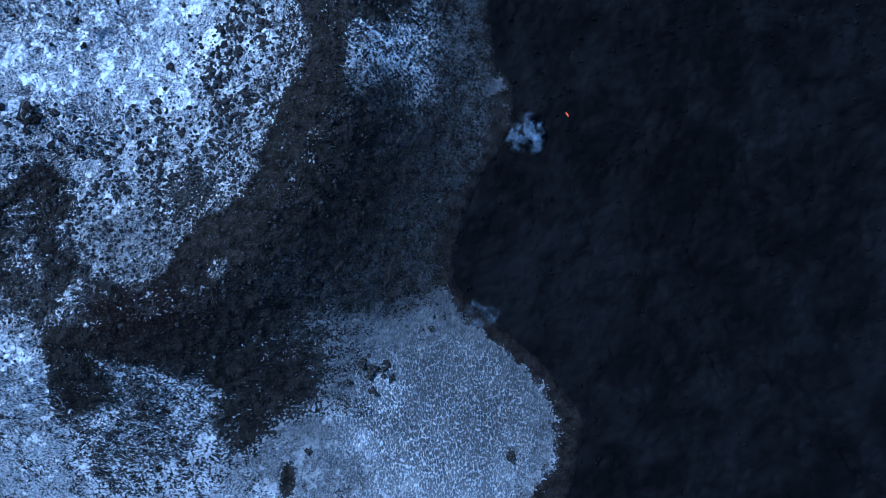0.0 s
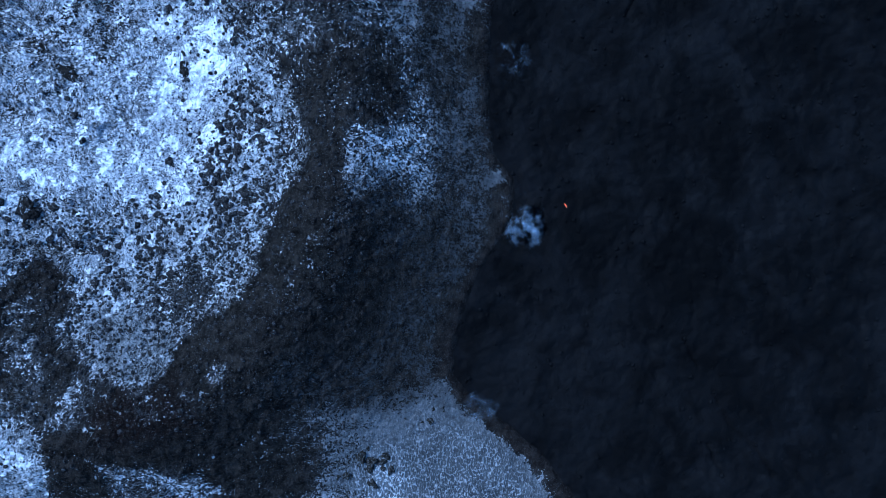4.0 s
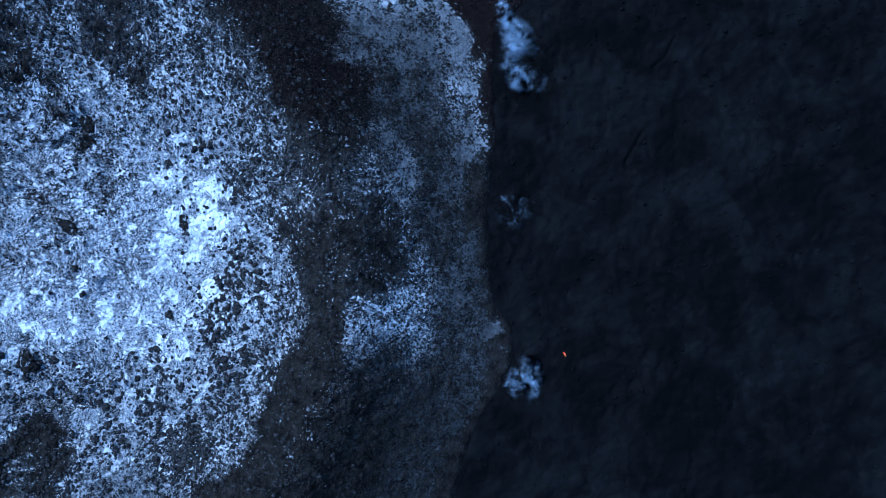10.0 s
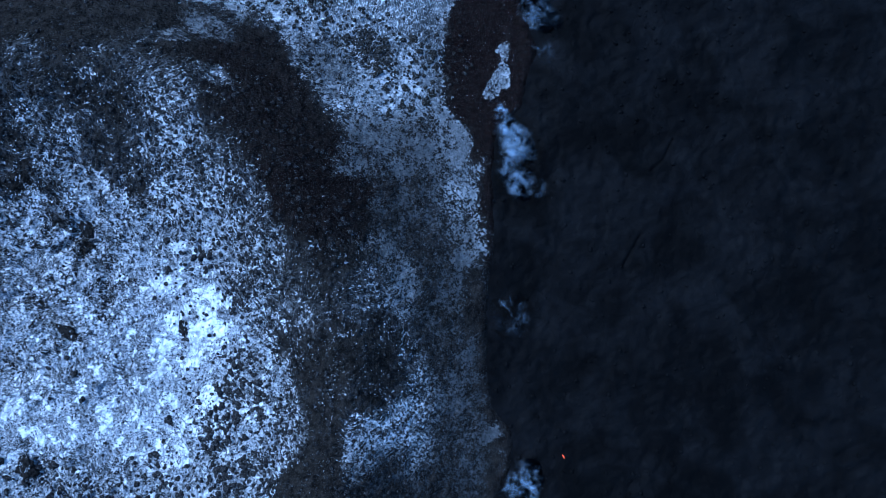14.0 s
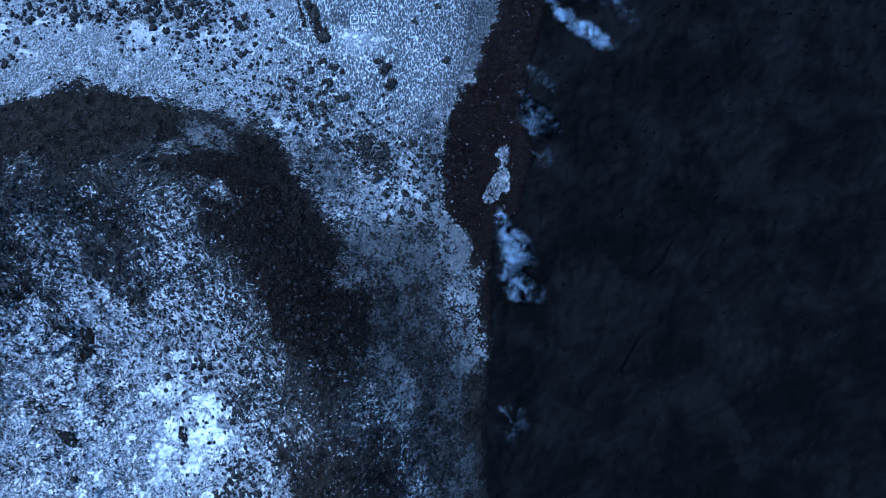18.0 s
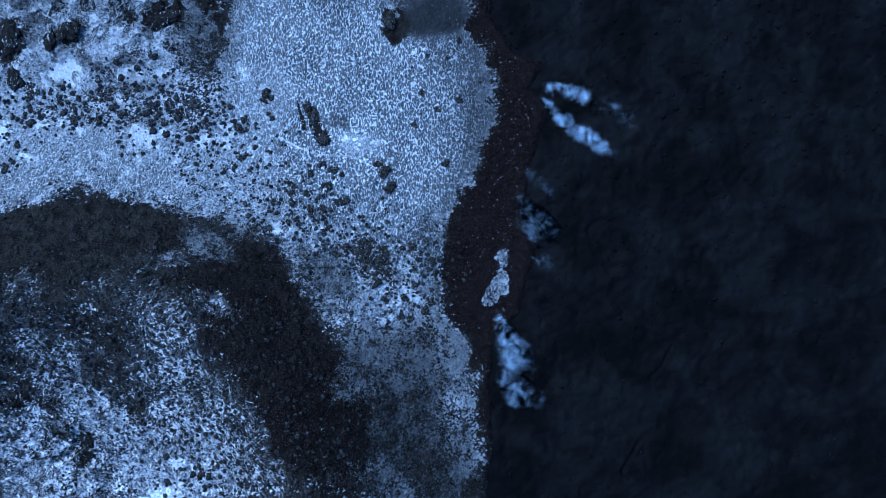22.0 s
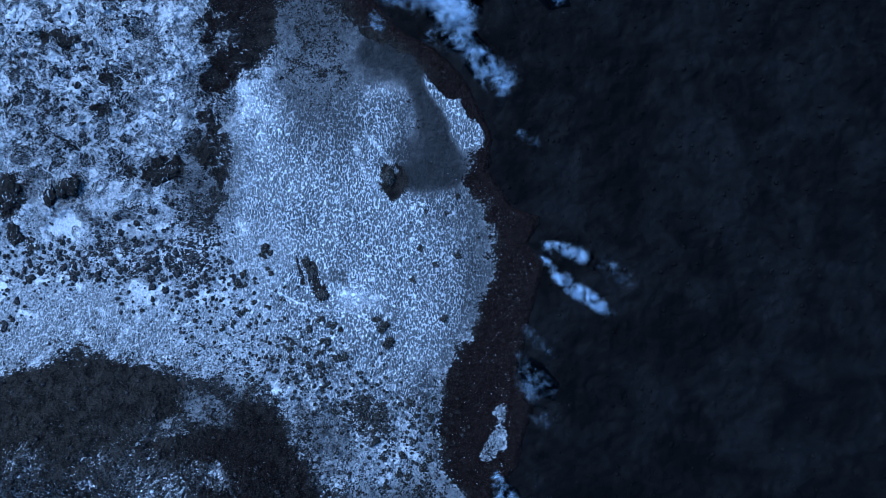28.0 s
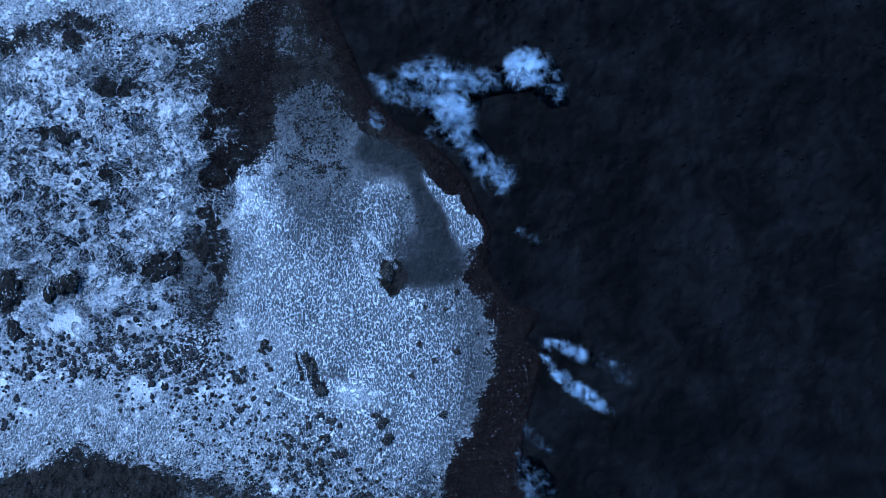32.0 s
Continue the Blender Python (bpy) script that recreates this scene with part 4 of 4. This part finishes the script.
def settle(kind, meshes, x, y, size, long=1.0, turn=None, label="", category="", group=""):
    """One stone or hummock, sunk a little into the ground at x, y."""
    ob = new(kind, rng.choice(meshes))
    turn = rng.uniform(0, 360) if turn is None else turn
    ob.matrix_world = pose(x, y, height_on(LAND, x, y) + 0.10 * size, 0, 0, turn) @ Matrix.Diagonal((size, size * long, size * rng.uniform(0.75, 1.0), 1))
    return tagged(ob, label, category, group)


def scatter(kind, meshes, c, rx, ry, count, small, large, **tags):
    """Stones strewn at random over an ellipse, the small ones more often."""
    for _ in range(count):
        a, d = rng.uniform(0, 2 * math.pi), math.sqrt(rng.random())
        size = small + (large - small) * rng.random() ** 2.2
        settle(kind, meshes, c[0] + rx * d * math.cos(a), c[1] + ry * d * math.sin(a), size, rng.uniform(0.8, 1.3), **tags)


CRATER_STONE = dict(label="dark lava rock half sunk in the crater snow", category="rock", group="boulders in the crater")
FIELD_STONE = dict(label="dark lava boulder poking through thin snow", category="boulder", group="boulders on the old lava")
MOUND = dict(label="round dark moss hummock in the snow plain", category="hummock", group="hummocks on the plain")
for c, rx, ry, count in (((-68.6, 21.9), 7.7, 2.4, 22), ((-62.0, 18.1), 10.6, 2.9, 30), ((-47.3, 19.8), 8.7, 4.8, 26), ((-35.2, 26.7), 4.8, 6.8, 34),
                         ((-31.3, 34.7), 4.8, 5.8, 28), ((-51.3, 12.1), 8.7, 4.8, 14), ((-32.9, 33.2), 4.8, 5.8, 16), ((-41.7, 56.2), 5.8, 4.8, 14), ((-55.1, 34.2), 14.5, 8.7, 14)):
    scatter("crater_rock", ROCKS, c, rx, ry, int(count * 1.45), 0.16, 0.62, **CRATER_STONE)
for c, rx, ry, count in (((-59.0, 118.5), 15.5, 4.4, 46), ((-43.4, 117.1), 8.7, 5.3, 40), ((-52.3, 124.9), 8.7, 3.9, 14), ((-64.1, 148.7), 12.6, 13.5, 30), ((-71.7, 109.9), 4.8, 2.9, 12)):
    scatter("boulder", BOULDERS, c, rx, ry, int(count * 1.3), 0.18, 0.6, **FIELD_STONE)
for c, rx, ry, count in (((-31.7, 114.1), 5.8, 4.8, 18), ((-20.9, 104.3), 5.8, 4.8, 34), ((-26.2, 98.2), 7.7, 3.9, 20), ((-13.0, 93.5), 4.8, 3.9, 34), ((-4.4, 89.7), 6.3, 5.8, 44),
                         ((-7.2, 82.0), 5.8, 3.9, 16), ((-15.6, -20.8), 7.7, 3.9, 14), ((-2.3, -11.4), 7.7, 2.9, 8), ((0.5, 121.0), 8.7, 11.6, 8)):
    scatter("moss_hummock", HUMMOCKS, c, rx, ry, int(count * 1.3), 0.18, 0.58, **MOUND)
# the two long ones near (-22, 118) stand in for a dark slot
for c, size, long, turn in (((-10.3, 108.8), 0.6, 1.0, 0), ((-9.2, 107.5), 1.0, 1.0, 0), ((-8.2, 104.8), 0.95, 1.0, 0), ((-17.8, 107.8), 0.65, 1.0, 0), ((-22.5, 118.7), 0.6, 1.6, 20), ((-21.3, 117.1), 0.8, 1.7, 15), ((-19.7, 113.0), 0.8, 1.2, 0),
                            ((-29.6, 121.6), 0.5, 1.0, 0), ((-28.8, 120.4), 0.5, 1.0, 0), ((-30.2, 120.0), 0.45, 1.2, 60), ((1.4, 109.1), 0.6, 1.0, 0), ((-2.8, 121.4), 0.55, 1.0, 0), ((-13.7, -18.9), 0.8, 1.3, 0), ((-12.1, -20.4), 0.9, 1.0, 0),
                            ((-16.1, -22.3), 0.6, 1.0, 0), ((-22.7, -34.2), 0.5, 1.2, 90), ((11.7, -35.5), 0.6, 1.9, 20), ((-8.2, 133.6), 1.0, 1.4, 30), ((-29.7, 120.9), 0.6, 1.0, 0)):
    settle("moss_hummock", HUMMOCKS, c[0], c[1], size, long, turn, **MOUND)
for c, size, long, turn in (((-73.9, 130.4), 2.1, 1.1, 0), ((-63.8, 131.6), 1.4, 1.5, -50), ((-66.8, 130.0), 0.9, 2.0, 0), ((-73.1, 123.6), 1.1, 1.6, 10), ((-47.3, 134.1), 1.2, 2.2, -70), ((-64.2, 157.5), 1.4, 1.8, 80),
                            ((-59.1, 62.8), 1.3, 1.4, 40), ((-42.6, 45.6), 0.8, 1.5, 10), ((-61.7, 44.7), 0.8, 3.0, 60), ((-69.1, 22.4), 1.4, 1.2, 0)):
    settle("rock_outcrop", OUTCROPS, c[0], c[1], size, long, turn, label="dark knob of old lava rock streaked with snow", category="rock outcrop", group="outcrops of old lava")


def strewn(name, count, places, small, large, material, grid, label):
    """Loose stones too many to count, in one mesh."""
    base = bmesh.new()
    bmesh.ops.create_icosphere(base, subdivisions=1, radius=1.0)
    verts = np.array([v.co for v in base.verts])
    faces = np.array([[v.index for v in f.verts] for f in base.faces])
    base.free()
    g = np.random.default_rng(5)
    vs, fs, at = [], [], 0
    while at < count:
        x, y = places(g)
        s = small + (large - small) * g.random() ** 2
        v = verts * (1 + 0.35 * g.uniform(-1, 1, verts.shape)) * s
        v[:, 2] *= 0.7
        vs.append(v + (x, y, height_on(grid, x, y) + 0.15 * s))
        fs.append(faces + at * len(verts))
        at += 1
    me = bpy.data.meshes.new(name)
    me.from_pydata(np.concatenate(vs).tolist(), [], np.concatenate(fs).tolist())
    me.materials.append(material)
    return tagged(new(name, me), label, "stones", kind="stuff")


def on_ring(g):
    a, d = g.uniform(-2.2, 2.0), g.normal(43, 9)
    return CRATER[0] + d * math.cos(a), CRATER[1] + d * math.sin(a)


def on_crater_belt(g):
    """Inside the ring, thickest towards its south and east."""
    while True:
        a, d = g.normal(-0.75, 0.75), g.normal(32.5, 5.5)
        x, y = CRATER[0] + d * math.cos(a), CRATER[1] + d * math.sin(a)
        if fbm(np.array([x]), np.array([y]), 4.5, 3, 57)[0] > 0.05:
            return x, y


def on_old_lava(g):
    return g.uniform(-80, -40), g.uniform(112, 180)


def on_crater_foot(g):
    """Along the speckled foot of the ring, from the field to the margin."""
    s = g.random()
    a, b = ((-43.2, 114.0), (-20.7, 98.3)) if s < 0.5 else ((-20.7, 98.3), (2.4, 84.8))
    k, w = (2 * s) % 1, g.normal(0, 4.1)
    return a[0] + (b[0] - a[0]) * k + 0.55 * w, a[1] + (b[1] - a[1]) * k + 0.8 * w


def on_field_edge(g):
    c = (-57.1, 118.5)
    return c[0] + g.uniform(-21.3, 22.2), c[1] + g.normal(0, 3.3)


def on_strip(g):
    y = g.uniform(80, 140)
    return g.uniform(float(edge_at(SNOW_EDGE, y)) - 0.3, float(edge_at(FLOW_EDGE, y))), y


strewn("rubble", 5200, on_ring, 0.12, 0.42, BASALT, LAND, "loose dark rubble over the crater ring")
strewn("crater_stones", 1500, on_crater_belt, 0.13, 0.46, BASALT, LAND, "dark lava stones thickly strewn in crater snow")
strewn("stones", 260, on_old_lava, 0.10, 0.34, BASALT, LAND, "loose dark stones among snow webs")
strewn("moss_clumps", 900, on_crater_foot, 0.10, 0.42, MOSS, LAND, "small dark moss clumps dotting the snow")
strewn("lava_stones", 520, on_field_edge, 0.12, 0.46, BASALT, LAND, "broken dark lava stones along the old field")
ICE = rock_material("frosted_clods", (0.35, 0.35, 0.36), (0.75, 0.76, 0.78), (0.8, 0.8, 0.8))
strewn("snow_clods", 170, on_strip, 0.03, 0.09, ICE, LAND, "scraps of snow left on bare ground")
strewn("clinker", 3000, lambda g: (g.uniform(0, 80), g.uniform(-48, 185)), 0.10, 0.45, FLOW, CRUST, "loose black clinker on the lava crust")

# ---- a low pen outlined in drifted snow ----
SNOWBANK = rock_material("packed_snow", (0.45, 0.46, 0.48), (0.72, 0.73, 0.75), (0.8, 0.81, 0.82))


def bank(parent, ax, ay, bx, by):
    """One rounded bank of snow from a to b."""
    bm = bmesh.new()
    bmesh.ops.create_cube(bm, size=1.0)
    bmesh.ops.bevel(bm, geom=bm.edges[:], offset=0.3, segments=3, profile=0.6, affect="EDGES")
    length = math.hypot(bx - ax, by - ay)
    z = height_on(LAND, (ax + bx) / 2, (ay + by) / 2)
    bm.transform(pose((ax + bx) / 2, (ay + by) / 2, z + 0.06, 0, 0, math.degrees(math.atan2(by - ay, bx - ax))) @ Matrix.Diagonal((length + 0.12, 0.16, 0.24, 1)))
    part("bank", bm, SNOWBANK, parent)


pen = tagged(new("snow_pen"), "low square outline and marks trodden up in white snow", "snow bank")
px, py = (-14.4, 116.1)
for ax, ay, bx, by in [(-0.7, 0.6, -0.7, -0.7), (-0.6, -0.7, 0.6, -0.7), (0.7, 0.7, 0.7, -0.5), (-0.7, 0.7, -0.3, 0.7), (0.2, 0.7, 0.7, 0.7), (0.4, 1.4, 0.4, 0.9), (-0.2, 0.1, 0.3, 0.1), (1.2, 0.4, 1.2, -0.4), (1.5, 0.3, 1.5, -0.5), (1.8, 1.0, 1.6, 0.5), (2.3, 1.3, 2.6, 0.5), (2.8, 1.2, 3.9, 1.2), (3.1, 0.7, 3.8, 0.7), (3.0, -0.5, 3.7, -0.5), (2.8, 0.3, 2.8, -0.4)]:
    bank(pen, px + ax, py + ay, px + bx, py + by)


# ---- embers in the crust ----
def glow_material():
    n = Nodes("glowing_lava")
    c = n.mix(n.ramp(n.noise(0.3, 3, 0.6), 0.4, 0.62), (1.0, 0.05, 0.01), (1.0, 0.30, 0.08))
    n.put(n.bsdf.inputs["Emission Color"], c)
    n.put(n.bsdf.inputs["Emission Strength"], n.ramp(n.noise(0.5, 3, 0.6), 0.35, 0.6, 0.25, 1.6))
    return n.finish((0.02, 0.01, 0.01), 0.9)


GLOW = glow_material()


def ember(points, width):
    """A ragged glowing crack that follows the points."""
    bm = bmesh.new()
    last = None
    for k, (x, y) in enumerate(points):
        w = width * (0.25 + 0.75 * math.sin(math.pi * (k + 0.4) / len(points))) * rng.uniform(0.7, 1.2)
        z = height_on(CRUST, x, y) + 0.12
        row = [bm.verts.new((x - w, y - 0.3 * w, z - 0.1)), bm.verts.new((x, y, z + 0.12)), bm.verts.new((x + w, y + 0.3 * w, z - 0.1))]
        if last:
            for i in (0, 1):
                bm.faces.new((last[i], last[i + 1], row[i + 1], row[i]))
        last = row
    ob = part("ember", bm, GLOW)
    return tagged(ob, "glowing red crack in the black crust", "ember", "embers in the flow")


ex, ey = 21.3, 22.97
ember([(ex - 0.26, ey + 0.38), (ex - 0.15, ey + 0.22), (ex - 0.07, ey + 0.08), (ex + 0.06, ey - 0.06), (ex + 0.03, ey - 0.21), (ex + 0.09, ey - 0.36)], 0.065)


# ---- steam along the margin ----
def steam_material():
    """Thin drifting steam: white, see-through where it is thin, torn into curls."""
    n = Nodes("steam")
    thick = n.field("thick")
    wisps = n.noise(2.6, 5, 0.60, 1.1)
    curl = n.noise(0.9, 4, 0.62, 0.6)
    body = n.math("MULTIPLY_ADD", n.math("SUBTRACT", wisps, 0.5), 3.0, n.math("MULTIPLY", n.math("SUBTRACT", curl, 0.5), 1.5))
    alpha = n.ramp(n.math("ADD", body, thick), 0.30, 2.1, 0.0, 0.26)
    alpha = n.math("MULTIPLY", alpha, n.ramp(thick, 0.0, 0.9))
    n.finish((0.58, 0.72, 0.92), 1.0, 0.0)
    n.put(n.bsdf.inputs["Alpha"], alpha)
    return n.mat


STEAM = steam_material()


def steam(points, widths, strength, rise=2.5, layers=3):
    """A bank of steam: soft billowing sheets, one above the other, drawn along the points and swelling to the given half widths."""
    pts = [Vector((*p, 0)) for p in points]
    nu, nv = 14 * (len(pts) - 1), 14
    plume = tagged(new("steam_plume"), "white steam drifting off the lava margin", "steam", "steam along the lava margin")
    plume.location = (*points[0], 4.2)
    ways = [(b - a).normalized() for a, b in zip(pts, pts[1:])]
    turns = [ways[0]] + [(a + b).normalized() for a, b in zip(ways, ways[1:])] + [ways[-1]]
    for layer in range(layers):
        vs, fs, thick = [], [], []
        for i in range(nu + 1):
            s = i / nu * (len(pts) - 1)
            k = min(int(s), len(pts) - 2)
            c = pts[k].lerp(pts[k + 1], s - k)
            w = widths[k] + (widths[k + 1] - widths[k]) * (s - k)
            along = turns[k].lerp(turns[k + 1], s - k).normalized()
            across = Vector((-along.y, along.x, 0))
            u = i / nu
            for j in range(nv + 1):
                v = 2 * j / nv - 1
                p = c + across * v * w * 1.5
                puff = noise.noise(Vector((p.x * 0.5, p.y * 0.5, layer * 3.1)))
                z = 0.5 + rise * (0.2 + 0.8 * u) * (layer + 0.4) / layers + (1 - v * v) * w * 0.3 + 0.7 * puff
                vs.append((p.x - points[0][0], p.y - points[0][1], z))
                thick.append(strength * max(0, 1 - v * v) ** 0.8 * min(1, 7 * u, 5 * (1 - u)))
        for i in range(nu):
            for j in range(nv):
                a = i * (nv + 1) + j
                fs.append((a, a + 1, a + nv + 2, a + nv + 1))
        me = bpy.data.meshes.new("billow")
        me.from_pydata(vs, [], fs)
        me.polygons.foreach_set("use_smooth", [True] * len(fs))
        at = me.attributes.new("thick", "FLOAT", "POINT")
        at.data.foreach_set("value", thick)
        me.materials.append(STEAM)
        new("billow", me).parent = plume
    return plume


steam([(15.0, 23.7), (14.6, 20.8), (12.6, 18.4), (11.1, 15.9)], [0.8, 1.8, 1.9, 1.0], 0.68)
steam([(15.5, 23.3), (15.9, 19.4), (14.9, 14.6)], [0.8, 1.4, 0.7], 0.7)
steam([(4.0, -8.6), (6.4, -11.5), (10.2, -12.5)], [1.0, 2.0, 1.5], 0.5)
steam([(10.2, 84.8), (10.8, 79.6), (12.9, 75.4), (10.8, 70.6)], [0.6, 1.5, 2.2, 1.2], 0.75)
steam([(10.8, 81.5), (14.6, 77.4), (16.6, 71.9)], [0.7, 1.4, 0.9], 0.55)
steam([(10.2, 73.5), (12.5, 70.5), (13.4, 67.0)], [0.9, 1.6, 0.8], 0.7)
steam([(11.7, 72.1), (15.1, 69.2), (19.0, 68.7)], [1.5, 1.8, 0.8], 0.55)
steam([(16.9, 121.8), (20.9, 121.3), (24.3, 120.3), (26.2, 118.8)], [0.7, 1.1, 1.3, 0.9], 0.85)
steam([(16.9, 121.3), (20.2, 117.2), (23.5, 114.4), (27.2, 112.0), (31.1, 109.1)], [0.5, 1.0, 1.3, 1.2, 0.7], 0.92)
steam([(26.2, 119.8), (30.7, 117.9), (34.1, 113.5)], [1.0, 1.6, 1.0], 0.42)
steam([(13.5, 108.6), (17.0, 105.6), (20.9, 102.7)], [0.6, 1.3, 0.8], 0.45)
steam([(12.6, 104.2), (16.4, 99.8), (21.4, 96.0)], [0.7, 1.6, 0.9], 0.48)
steam([(16.0, 93.9), (18.4, 91.9), (19.9, 91.0)], [1.0, 1.6, 1.0], 0.4)
steam([(13.0, 141.4), (16.0, 139.9), (18.4, 138.9)], [0.6, 1.0, 0.6], 0.5)
steam([(-13.4, 168.4), (-8.0, 164.9), (-2.1, 163.5), (2.8, 162.5)], [0.6, 1.8, 2.4, 2.0], 0.7)
steam([(-8.0, 167.9), (-1.1, 167.9), (5.8, 166.4), (11.7, 166.4)], [1.2, 2.8, 2.4, 1.6], 0.7)
steam([(0.4, 169.9), (1.4, 165.4), (3.8, 160.0), (7.7, 158.0)], [1.8, 3.0, 3.2, 1.6], 0.95)
steam([(11.7, 171.3), (16.1, 167.9), (17.1, 164.9)], [1.8, 3.8, 1.8], 1.0)
steam([(17.6, 170.4), (20.3, 165.4), (21.0, 161.5)], [1.6, 2.0, 1.2], 0.6)
steam([(-3.1, 157.5), (3.8, 156.6), (7.8, 152.6)], [1.0, 2.4, 1.8], 0.55)
steam([(5.8, 155.6), (10.2, 150.7), (13.2, 147.2)], [1.6, 2.8, 2.0], 0.8)
steam([(-11.9, 162.0), (-9.9, 159.5), (-9.0, 157.5)], [0.8, 1.3, 0.7], 0.6)
steam([(10.8, 51.1), (12.8, 47.2), (10.8, 43.9)], [1.6, 2.8, 1.2], 0.42)
steam([(15.0, 102.6), (16.4, 98.2), (16.9, 94.3)], [1.5, 2.6, 1.4], 0.5)
steam([(2.8, 165.0), (10.6, 166.7), (16.4, 169.1), (20.7, 163.0)], [1.2, 1.8, 2.6, 1.4], 0.6)
